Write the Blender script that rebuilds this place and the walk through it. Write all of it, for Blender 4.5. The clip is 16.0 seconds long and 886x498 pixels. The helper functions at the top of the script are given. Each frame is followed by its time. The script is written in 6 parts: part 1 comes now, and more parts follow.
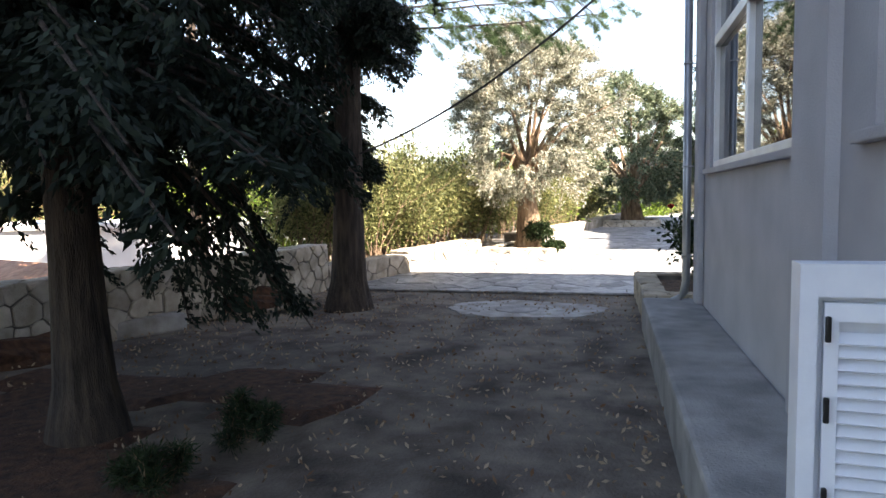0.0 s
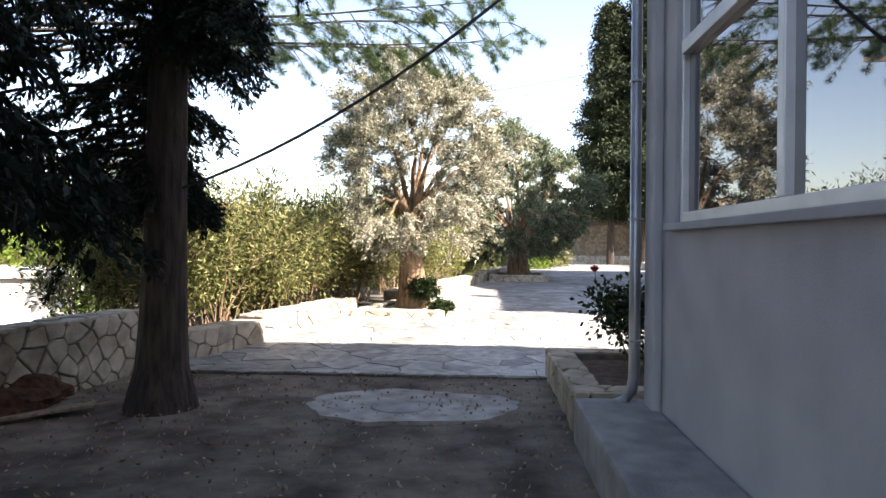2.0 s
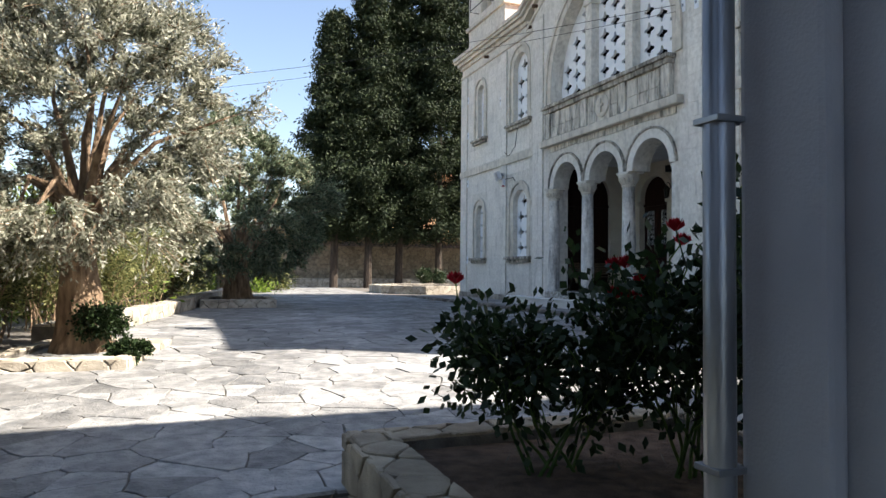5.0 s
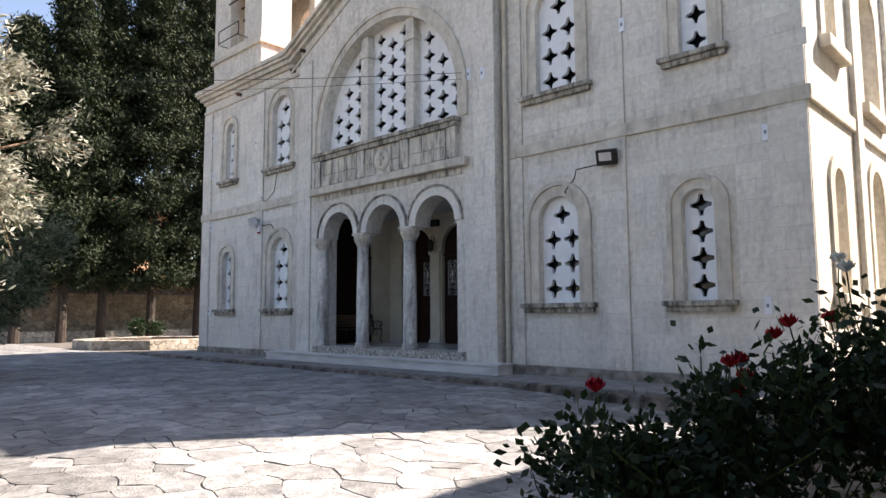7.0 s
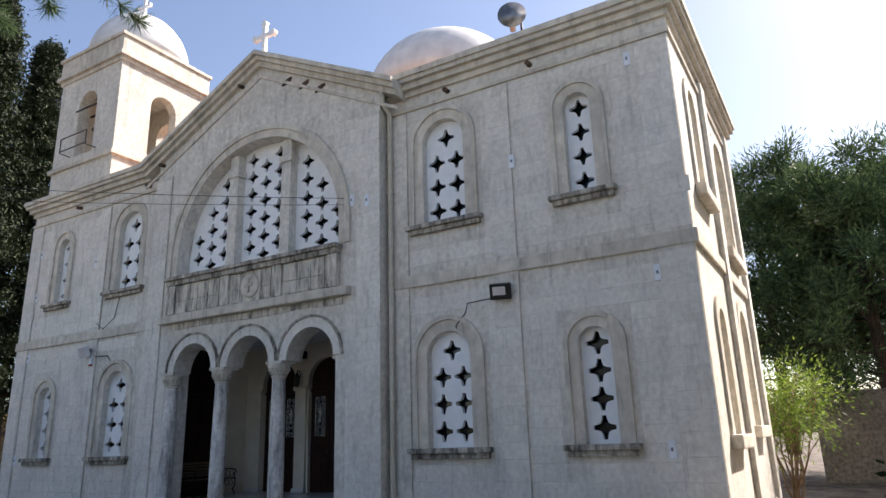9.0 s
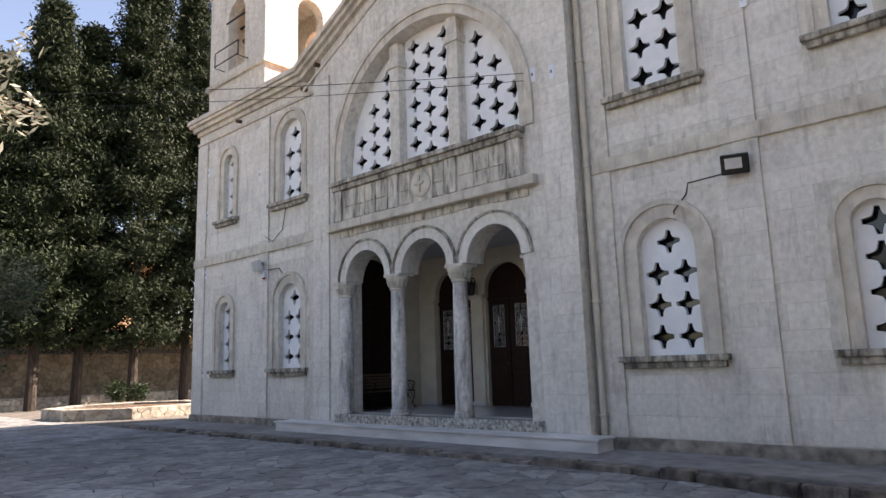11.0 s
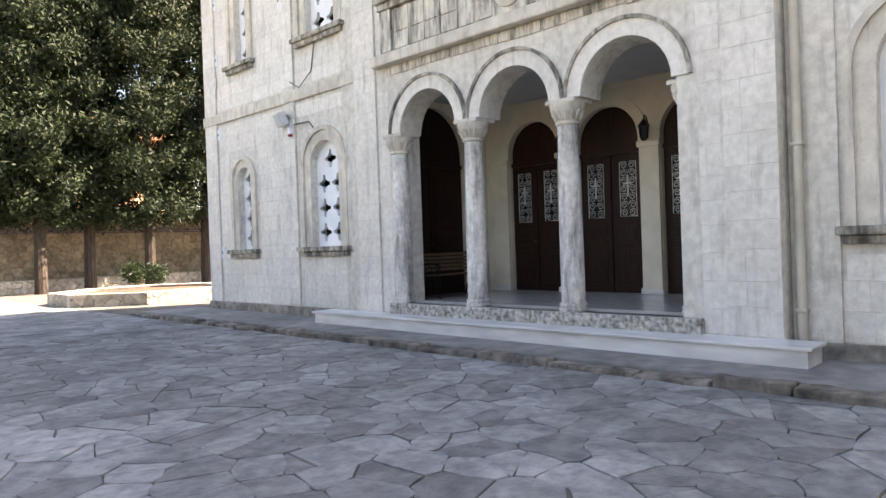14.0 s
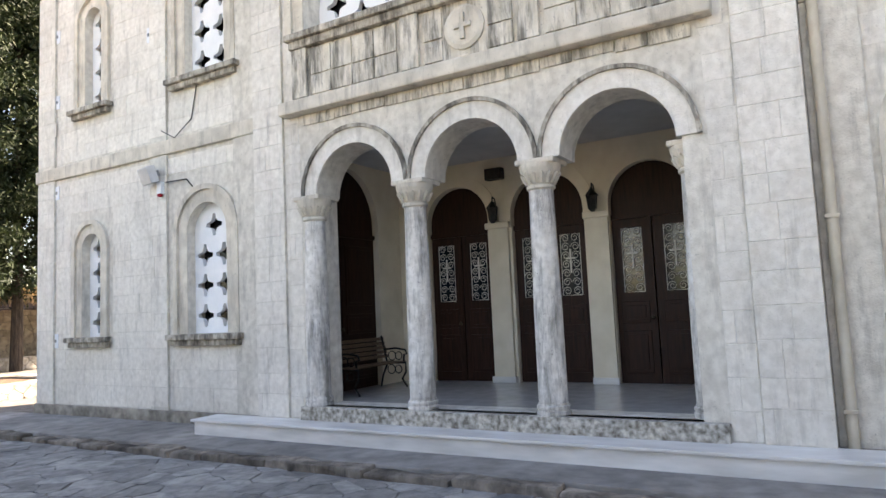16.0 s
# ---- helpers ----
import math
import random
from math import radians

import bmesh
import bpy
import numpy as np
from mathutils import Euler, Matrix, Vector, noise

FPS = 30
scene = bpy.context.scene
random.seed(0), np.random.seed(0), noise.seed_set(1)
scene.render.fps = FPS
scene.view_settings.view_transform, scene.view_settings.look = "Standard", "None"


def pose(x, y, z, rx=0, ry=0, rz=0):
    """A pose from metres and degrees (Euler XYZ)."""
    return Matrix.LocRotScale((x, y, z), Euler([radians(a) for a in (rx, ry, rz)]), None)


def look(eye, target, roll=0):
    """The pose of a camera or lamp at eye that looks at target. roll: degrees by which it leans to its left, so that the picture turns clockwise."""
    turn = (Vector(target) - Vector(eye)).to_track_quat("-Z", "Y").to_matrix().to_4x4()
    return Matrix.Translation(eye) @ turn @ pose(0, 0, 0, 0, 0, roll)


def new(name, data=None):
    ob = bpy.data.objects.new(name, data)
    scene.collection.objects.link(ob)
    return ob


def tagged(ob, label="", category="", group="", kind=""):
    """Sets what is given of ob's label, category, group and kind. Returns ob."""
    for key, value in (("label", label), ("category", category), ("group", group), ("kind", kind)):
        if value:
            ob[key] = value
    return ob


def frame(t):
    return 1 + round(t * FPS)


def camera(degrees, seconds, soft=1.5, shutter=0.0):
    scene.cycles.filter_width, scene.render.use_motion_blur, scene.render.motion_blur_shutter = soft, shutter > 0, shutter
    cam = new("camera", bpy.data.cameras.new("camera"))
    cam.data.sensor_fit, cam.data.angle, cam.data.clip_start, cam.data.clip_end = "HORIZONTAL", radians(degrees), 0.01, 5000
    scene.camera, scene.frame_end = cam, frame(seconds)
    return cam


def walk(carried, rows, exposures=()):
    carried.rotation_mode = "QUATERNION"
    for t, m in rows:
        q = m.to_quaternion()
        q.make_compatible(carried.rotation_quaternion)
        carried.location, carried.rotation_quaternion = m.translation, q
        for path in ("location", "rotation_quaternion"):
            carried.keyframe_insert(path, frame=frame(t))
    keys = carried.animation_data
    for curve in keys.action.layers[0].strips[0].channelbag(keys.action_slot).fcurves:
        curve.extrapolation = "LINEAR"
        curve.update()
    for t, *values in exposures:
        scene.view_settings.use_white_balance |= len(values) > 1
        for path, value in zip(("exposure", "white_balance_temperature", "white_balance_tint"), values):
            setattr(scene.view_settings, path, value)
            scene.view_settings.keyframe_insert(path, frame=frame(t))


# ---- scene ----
cam = camera(66.5, 16.0)
PATH = [
    (0, (0.605, -1.052, 1.284), (0.135, 0.885, 1.13), -0.9),
    (0.5, (0.572, -0.473, 1.302), (0.047, 1.449, 1.128), -1.6),
    (1, (0.482, 0.116, 1.367), (-0.033, 2.046, 1.252), -0.2),
    (1.5, (0.324, 0.613, 1.393), (0.149, 2.601, 1.263), -1.3),
    (2, (0.259, 1.182, 1.357), (0.141, 3.178, 1.343), 0.4),
    (2.5, (0.214, 1.739, 1.349), (0.173, 3.738, 1.306), -0.5),
    (3, (0.264, 2.448, 1.323), (0.177, 4.446, 1.266), 0.9),
    (3.5, (0.218, 3.006, 1.313), (0.31, 5.001, 1.195), -0.7),
    (4, (0.167, 3.569, 1.306), (0.302, 5.564, 1.34), 0.8),
    (4.5, (0.083, 4.242, 1.31), (0.461, 6.206, 1.307), 1.7),
    (5, (0.077, 4.987, 1.146), (0.79, 6.855, 1.212), 0.5),
    (5.2, (0.02, 5.224, 1.113), (0.837, 7.05, 1.129), 1.4),
    (7.3, (-1.398, 6.95, 1.489), (0.121, 8.237, 1.682), -0.0),
    (7.5, (-1.345, 7.143, 1.517), (0.235, 8.36, 1.674), 0.7),
    (8, (-1.192, 7.339, 1.66), (0.544, 8.317, 1.825), -1.1),
    (8.5, (-1.065, 7.536, 1.737), (0.7, 8.393, 2.127), -0.9),
    (9, (-1.113, 7.929, 1.797), (0.552, 8.893, 2.342), -1.8),
    (9.5, (-1.019, 8.393, 1.749), (0.67, 9.364, 2.204), -3.3),
    (10, (-0.621, 8.868, 1.627), (0.934, 10.029, 2.112), -0.2),
    (10.2, (-0.599, 9.074, 1.611), (0.932, 10.279, 2.063), -0.4),
    (12.3, (1.234, 11.412, 1.667), (2.631, 12.831, 1.848), -1.9),
    (12.5, (1.301, 11.627, 1.674), (2.716, 13.035, 1.802), -2.3),
    (13, (1.57, 12.217, 1.722), (3.02, 13.594, 1.7), -3.5),
    (13.5, (1.814, 12.802, 1.651), (3.159, 14.281, 1.697), -2.1),
    (14, (1.966, 13.393, 1.609), (3.401, 14.787, 1.596), -2.0),
    (14.5, (2.034, 13.974, 1.66), (3.509, 15.31, 1.859), -0.7),
    (15, (2.205, 14.594, 1.725), (3.802, 15.797, 1.79), -1.5),
    (15.5, (2.424, 15.177, 1.732), (4.145, 16.19, 1.846), -2.9),
    (16, (2.652, 15.803, 1.863), (4.37, 16.812, 2.044), -2.6),
]
walk(cam, [(t, look(eye, target, roll)) for t, eye, target, roll in PATH], exposures=[
    (0.0, 2.75, 7350, 17), (1.5, 2.55, 7350, 18), (2.5, 2.2, 7350, 19), (3.5, 1.8, 7100, 16), (5.2, 1.65, 6950, 13), (7.3, 1.68, 7250, 21), (8.5, 1.75, 7300, 22), (9.0, 1.28, 6900, 18), (10.2, 1.3, 7100, 23), (12.3, 2.76, 8350, 22), (16.0, 2.86, 8400, 20)])

# ---- world and sun ----
SUN_FROM = Vector((0.885 * math.cos(radians(42)), -0.466 * math.cos(radians(42)), math.sin(radians(42))))
world = bpy.data.worlds.new("sky")
scene.world = world
world.use_nodes = True
sky = world.node_tree.nodes.new("ShaderNodeTexSky")
sky.sky_type, sky.sun_disc = "NISHITA", False
sky.sun_elevation, sky.sun_rotation = radians(42), math.atan2(SUN_FROM.x, SUN_FROM.y)
sky.dust_density = 0.8
world.node_tree.links.new(sky.outputs[0], world.node_tree.nodes["Background"].inputs[0])
world.node_tree.nodes["Background"].inputs[1].default_value = 0.09
sun_data = bpy.data.lights.new("sun", "SUN")
sun_data.energy, sun_data.angle, sun_data.color = 5.0, radians(0.5), (1.0, 0.96, 0.89)
sun = new("sun", sun_data)
sun.matrix_world = look(SUN_FROM * 60, (0, 0, 0))


# ---- materials ----
def material(name, dark, light, scale=6.0, rough=0.8, bump=0.3, metal=0.0, stain=0.25, fine=60.0, vary=0.0, stretch=(1, 1, 1), ior=1.5, island=0.0, streak=0.0):
    m = bpy.data.materials.new(name)
    m.use_nodes = True
    n, ln = m.node_tree.nodes, m.node_tree.links
    b = n["Principled BSDF"]
    co = n.new("ShaderNodeTexCoord")
    mp = n.new("ShaderNodeMapping")
    mp.inputs["Scale"].default_value = stretch
    ln.new(co.outputs["Object"], mp.inputs["Vector"])
    n1 = n.new("ShaderNodeTexNoise")
    n1.inputs["Scale"].default_value, n1.inputs["Detail"].default_value = scale, 6
    n2 = n.new("ShaderNodeTexNoise")
    n2.inputs["Scale"].default_value, n2.inputs["Detail"].default_value = scale * 0.13, 4
    n3 = n.new("ShaderNodeTexNoise")
    n3.inputs["Scale"].default_value, n3.inputs["Detail"].default_value = fine, 5
    for q in (n1, n2, n3):
        ln.new(mp.outputs[0], q.inputs["Vector"])
    ramp = n.new("ShaderNodeValToRGB")
    ramp.color_ramp.elements[0].position, ramp.color_ramp.elements[1].position = 0.32, 0.68
    ramp.color_ramp.elements[0].color, ramp.color_ramp.elements[1].color = (*dark, 1), (*light, 1)
    ln.new(n1.outputs[0], ramp.inputs[0])
    hsv = n.new("ShaderNodeHueSaturation")
    ln.new(ramp.outputs[0], hsv.inputs["Color"])
    mr = n.new("ShaderNodeMapRange")
    mr.inputs["From Min"].default_value, mr.inputs["From Max"].default_value = 0.3, 0.7
    mr.inputs["To Min"].default_value, mr.inputs["To Max"].default_value = 1 - stain, 1 + stain * 0.4
    ln.new(n2.outputs[0], mr.inputs["Value"])
    value = mr.outputs[0]
    for amount, node, out in ((vary, "ShaderNodeObjectInfo", "Random"), (island, "ShaderNodeNewGeometry", "Random Per Island")):
        if amount:
            src = n.new(node)
            r2 = n.new("ShaderNodeMapRange")
            r2.inputs["To Min"].default_value, r2.inputs["To Max"].default_value = 1 - amount, 1 + amount
            ln.new(src.outputs[out], r2.inputs["Value"])
            mul = n.new("ShaderNodeMath")
            mul.operation = "MULTIPLY"
            ln.new(value, mul.inputs[0])
            ln.new(r2.outputs[0], mul.inputs[1])
            value = mul.outputs[0]
    if streak:
        # rain runs and pits: narrow upright dirt marks, and small dark spots
        for size, squash, low, high, depth in ((2.6, (2.4, 2.4, 0.42), 0.57 - 0.16 * streak, 0.76 - 0.2 * streak, streak), (26.0, (1, 1, 1), 0.6, 0.68, streak * 0.9), (1.1, (1, 1, 0.6), 0.52, 0.66, streak * 0.35)):
            squeeze = n.new("ShaderNodeMapping")
            squeeze.inputs["Scale"].default_value = squash
            ln.new(co.outputs["Object"], squeeze.inputs["Vector"])
            marks = n.new("ShaderNodeTexNoise")
            marks.inputs["Scale"].default_value, marks.inputs["Detail"].default_value, marks.inputs["Roughness"].default_value = size, 8, 0.68
            ln.new(squeeze.outputs[0], marks.inputs["Vector"])
            fade = n.new("ShaderNodeMapRange")
            fade.inputs["From Min"].default_value, fade.inputs["From Max"].default_value = low, high
            fade.inputs["To Min"].default_value, fade.inputs["To Max"].default_value = 1.0, 1.0 - depth
            ln.new(marks.outputs[0], fade.inputs["Value"])
            mul = n.new("ShaderNodeMath")
            mul.operation = "MULTIPLY"
            ln.new(value, mul.inputs[0])
            ln.new(fade.outputs[0], mul.inputs[1])
            value = mul.outputs[0]
    ln.new(value, hsv.inputs["Value"])
    ln.new(hsv.outputs[0], b.inputs["Base Color"])
    b.inputs["Roughness"].default_value, b.inputs["Metallic"].default_value, b.inputs["IOR"].default_value = rough, metal, ior
    if bump:
        bp = n.new("ShaderNodeBump")
        bp.inputs["Strength"].default_value, bp.inputs["Distance"].default_value = bump, 0.02
        ad = n.new("ShaderNodeMath")
        ad.operation = "ADD"
        ln.new(n3.outputs[0], ad.inputs[0])
        ln.new(n1.outputs[0], ad.inputs[1])
        ln.new(ad.outputs[0], bp.inputs["Height"])
        ln.new(bp.outputs[0], b.inputs["Normal"])
    return m


def leaf_material(name, dark, light, through_light=0.35, rough=0.55):
    m = bpy.data.materials.new(name)
    m.use_nodes = True
    n, ln = m.node_tree.nodes, m.node_tree.links
    b = n["Principled BSDF"]
    geo = n.new("ShaderNodeNewGeometry")
    ramp = n.new("ShaderNodeValToRGB")
    ramp.color_ramp.elements[0].color, ramp.color_ramp.elements[1].color = (*dark, 1), (*light, 1)
    ln.new(geo.outputs["Random Per Island"], ramp.inputs[0])
    ln.new(ramp.outputs[0], b.inputs["Base Color"])
    b.inputs["Roughness"].default_value = rough
    b.inputs["Specular IOR Level"].default_value = 0.25
    tr = n.new("ShaderNodeBsdfTranslucent")
    ln.new(ramp.outputs[0], tr.inputs["Color"])
    mix = n.new("ShaderNodeMixShader")
    mix.inputs[0].default_value = through_light
    ln.new(b.outputs[0], mix.inputs[1])
    ln.new(tr.outputs[0], mix.inputs[2])
    ln.new(mix.outputs[0], n["Material Output"].inputs["Surface"])
    return m


M = {}
M["limestone"] = material("limestone", (0.58, 0.54, 0.47), (0.76, 0.72, 0.64), 9.0, 0.9, 0.4, stain=0.12, fine=45, streak=0.3)
M["limestone_block"] = material("limestone_block", (0.66, 0.62, 0.55), (0.8, 0.76, 0.69), 11.0, 0.9, 0.4, stain=0.08, fine=50, vary=0.05, island=0.05, streak=0.26)
M["limestone_trim"] = material("limestone_trim", (0.55, 0.5, 0.42), (0.74, 0.68, 0.58), 4.0, 0.88, 0.3, stain=0.2, streak=0.35)
M["stained_trim"] = material("stained_trim", (0.3, 0.26, 0.21), (0.64, 0.59, 0.5), 9.0, 0.92, 0.5, stain=0.25, streak=0.75)
M["parapet_stone"] = material("parapet_stone", (0.58, 0.53, 0.44), (0.78, 0.73, 0.64), 6.0, 0.92, 0.5, stain=0.15, stretch=(1, 1.6, 0.6), streak=0.72)
M["column_marble"] = material("column_marble", (0.6, 0.57, 0.52), (0.82, 0.79, 0.74), 12.0, 0.75, 0.4, stain=0.15, streak=0.62)
M["pitted_stone"] = material("pitted_stone", (0.16, 0.14, 0.11), (0.68, 0.65, 0.58), 16.0, 0.9, 0.8, stain=0.2)
M["rust_clay"] = material("rust_clay", (0.05, 0.03, 0.02), (0.16, 0.09, 0.055), 12.0, 0.9, 0.5)
M["lattice"] = material("lattice", (0.78, 0.79, 0.8), (0.86, 0.86, 0.86), 5.0, 0.7, 0.1, stain=0.08)
M["plaster"] = material("plaster", (0.66, 0.6, 0.48), (0.76, 0.7, 0.58), 3.0, 0.85, 0.12, stain=0.12)
M["ceiling_grey"] = material("ceiling_grey", (0.5, 0.5, 0.5), (0.58, 0.58, 0.58), 3.0, 0.85, 0.1, stain=0.12)
M["broken_kerb"] = material("broken_kerb", (0.06, 0.05, 0.04), (0.36, 0.31, 0.26), 3.2, 0.95, 0.9, stain=0.4, vary=0.3, streak=0.5)
M["marble"] = material("marble", (0.6, 0.59, 0.57), (0.8, 0.79, 0.77), 4.0, 0.35, 0.08, stain=0.18, stretch=(1, 0.4, 2))
M["porch_tile"] = material("porch_tile", (0.45, 0.44, 0.44), (0.55, 0.54, 0.53), 5.0, 0.18, 0.03, stain=0.15)
M["old_kerb"] = material("old_kerb", (0.15, 0.13, 0.11), (0.42, 0.38, 0.32), 5.0, 0.95, 0.7, stain=0.3)
M["door_wood"] = material("door_wood", (0.016, 0.0055, 0.0035), (0.036, 0.013, 0.008), 5.0, 0.5, 0.1, stain=0.2, stretch=(6, 6, 0.6), ior=1.3)
M["iron_white"] = material("iron_white", (0.55, 0.55, 0.53), (0.68, 0.68, 0.65), 20.0, 0.5, 0.1)
M["iron_black"] = material("iron_black", (0.012, 0.012, 0.012), (0.03, 0.03, 0.03), 20.0, 0.45, 0.15, metal=0.5)
M["bench_wood"] = material("bench_wood", (0.1, 0.06, 0.035), (0.2, 0.13, 0.08), 8.0, 0.6, 0.2, stretch=(1, 8, 8))
M["dark_glass"] = material("dark_glass", (0.012, 0.014, 0.018), (0.02, 0.022, 0.026), 3.0, 0.12, 0.0, stain=0.05)
M["window_glass"] = material("window_glass", (0.015, 0.018, 0.022), (0.022, 0.025, 0.03), 3.0, 0.015, 0.0, stain=0.05, ior=2.6)
M["roof_tile"] = material("roof_tile", (0.3, 0.13, 0.07), (0.5, 0.26, 0.15), 9.0, 0.85, 0.4, vary=0.15, island=0.15)
M["dome_white"] = material("dome_white", (0.62, 0.62, 0.62), (0.78, 0.78, 0.77), 2.0, 0.7, 0.15, stain=0.2)
M["bell_metal"] = material("bell_metal", (0.05, 0.04, 0.03), (0.1, 0.08, 0.05), 10.0, 0.4, 0.1, metal=0.8)
M["grey_metal"] = material("grey_metal", (0.2, 0.21, 0.22), (0.3, 0.31, 0.33), 10.0, 0.35, 0.08, metal=0.6)
M["pipe_beige"] = material("pipe_beige", (0.5, 0.45, 0.36), (0.6, 0.55, 0.45), 6.0, 0.5, 0.1)
M["pipe_grey"] = material("pipe_grey", (0.2, 0.21, 0.23), (0.42, 0.43, 0.45), 6.0, 0.32, 0.1, metal=0.55, stretch=(1, 1, 0.25))
# white wall paint, greyed so the tree shade sits in its colour
M["shaded_house_paint"] = material("shaded_house_paint", (0.33, 0.33, 0.345), (0.41, 0.41, 0.425), 2.0, 0.85, 0.18, stain=0.14, fine=90)
M["mint_paint"] = material("mint_paint", (0.2, 0.5, 0.4), (0.26, 0.58, 0.47), 3.0, 0.7, 0.1)
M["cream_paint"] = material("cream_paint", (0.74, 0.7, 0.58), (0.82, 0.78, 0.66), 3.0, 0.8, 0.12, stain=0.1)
M["aluminium"] = material("aluminium", (0.55, 0.56, 0.58), (0.65, 0.66, 0.68), 6.0, 0.4, 0.05, metal=0.3)
M["concrete"] = material("concrete", (0.2, 0.19, 0.18), (0.34, 0.32, 0.3), 4.0, 0.92, 0.5, stain=0.35)
M["slab"] = material("slab", (0.2, 0.18, 0.155), (0.4, 0.385, 0.36), 4.0, 0.9, 0.4, stain=0.25)
M["white_metal"] = material("white_metal", (0.72, 0.75, 0.8), (0.8, 0.83, 0.87), 8.0, 0.45, 0.06, stain=0.1)
M["flagstone"] = material("flagstone", (0.22, 0.225, 0.225), (0.42, 0.415, 0.4), 7.0, 0.62, 0.8, stain=0.3, fine=38, vary=0.3, island=0.3, streak=0.3)
M["mortar"] = material("mortar", (0.09, 0.082, 0.07), (0.2, 0.18, 0.155), 8.0, 0.95, 0.6, stain=0.3)
M["dirt"] = material("dirt", (0.05, 0.036, 0.026), (0.22, 0.18, 0.14), 2.6, 0.97, 0.9, stain=0.4, fine=40, streak=0.25)
M["rubble"] = material("rubble", (0.3, 0.26, 0.2), (0.55, 0.5, 0.42), 5.0, 0.93, 0.7, stain=0.25, vary=0.2, island=0.22)
M["far_rubble"] = material("far_rubble", (0.25, 0.2, 0.145), (0.44, 0.37, 0.27), 5.0, 0.95, 0.6, stain=0.25, vary=0.2, island=0.22)
M["soil"] = material("soil", (0.06, 0.034, 0.02), (0.17, 0.105, 0.065), 9.0, 0.97, 0.9, stain=0.3)
M["needles"] = material("needles", (0.035, 0.016, 0.009), (0.11, 0.05, 0.025), 14.0, 0.97, 0.9, stain=0.3)
M["dry_grass"] = leaf_material("dry_grass", (0.3, 0.2, 0.09), (0.52, 0.38, 0.2), 0.3, 0.8)
M["bark_dark"] = material("bark_dark", (0.02, 0.015, 0.011), (0.08, 0.058, 0.043), 9.0, 0.95, 1.0, stain=0.3, stretch=(2.2, 2.2, 0.35))
M["bark_olive"] = material("bark_olive", (0.12, 0.075, 0.045), (0.36, 0.25, 0.16), 7.0, 0.95, 1.0, stain=0.3, stretch=(2, 2, 0.5))
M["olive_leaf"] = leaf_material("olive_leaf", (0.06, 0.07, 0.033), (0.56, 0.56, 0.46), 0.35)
# darker copy of olive_leaf: shade put into the second tree's leaf colour
M["olive_leaf_shaded"] = leaf_material("olive_leaf_shaded", (0.035, 0.06, 0.03), (0.26, 0.3, 0.19), 0.3)
M["oleander_leaf"] = leaf_material("oleander_leaf", (0.02, 0.04, 0.012), (0.3, 0.3, 0.12), 0.4)
M["cypress_leaf"] = leaf_material("cypress_leaf", (0.008, 0.017, 0.008), (0.036, 0.052, 0.02), 0.12, 0.7)
M["cedar_leaf"] = leaf_material("cedar_leaf", (0.006, 0.012, 0.008), (0.022, 0.036, 0.022), 0.15, 0.7)
M["pine_leaf"] = leaf_material("pine_leaf", (0.02, 0.045, 0.018), (0.11, 0.17, 0.07), 0.35, 0.6)
M["bright_leaf"] = leaf_material("bright_leaf", (0.06, 0.12, 0.015), (0.26, 0.36, 0.06), 0.45)
M["rose_leaf"] = leaf_material("rose_leaf", (0.008, 0.02, 0.008), (0.034, 0.058, 0.02), 0.25, 0.45)
M["ivy_leaf"] = leaf_material("ivy_leaf", (0.025, 0.06, 0.015), (0.13, 0.2, 0.05), 0.3)
M["dead_leaf"] = leaf_material("dead_leaf", (0.12, 0.06, 0.03), (0.42, 0.32, 0.22), 0.1, 0.9)
M["rose_red"] = leaf_material("rose_red", (0.25, 0.006, 0.012), (0.5, 0.02, 0.035), 0.25)
M["rose_white"] = leaf_material("rose_white", (0.6, 0.6, 0.55), (0.8, 0.8, 0.76), 0.3)
M["cable"] = material("cable", (0.01, 0.01, 0.01), (0.02, 0.02, 0.02), 10.0, 0.6, 0.0)
M["pole_wood"] = material("pole_wood", (0.2, 0.15, 0.11), (0.36, 0.29, 0.22), 5.0, 0.9, 0.4, stretch=(4, 4, 0.4))
M["render_white"] = material("render_white", (0.74, 0.72, 0.68), (0.82, 0.8, 0.77), 2.0, 0.85, 0.15)
M["render_orange"] = material("render_orange", (0.5, 0.3, 0.17), (0.6, 0.38, 0.23), 2.0, 0.85, 0.15)
M["hill"] = material("hill", (0.12, 0.14, 0.07), (0.3, 0.28, 0.18), 0.2, 0.95, 0.0)


# ---- mesh helpers ----
def ground_z(x, y):
    """The yard lies low; the paving climbs gently towards the church."""
    s = min(max((y - 9.2) / 6.0, 0.0), 1.0)
    return -0.17 + 0.22 * s * s * (3 - 2 * s)


def box(bm, x0, x1, y0, y1, z0, z1, bevel=0.0):
    ret = bmesh.ops.create_cube(bm, size=1.0, matrix=Matrix.Translation(((x0 + x1) / 2, (y0 + y1) / 2, (z0 + z1) / 2)) @ Matrix.Diagonal((x1 - x0, y1 - y0, z1 - z0, 1)))
    if bevel:
        edges = list({e for v in ret["verts"] for e in v.link_edges})
        bmesh.ops.bevel(bm, geom=edges, offset=bevel, segments=2, affect="EDGES", profile=0.6)


def boxes(*dims, bevel=0.0):
    bm = bmesh.new()
    for d in dims:
        box(bm, *d, bevel=bevel)
    return bm


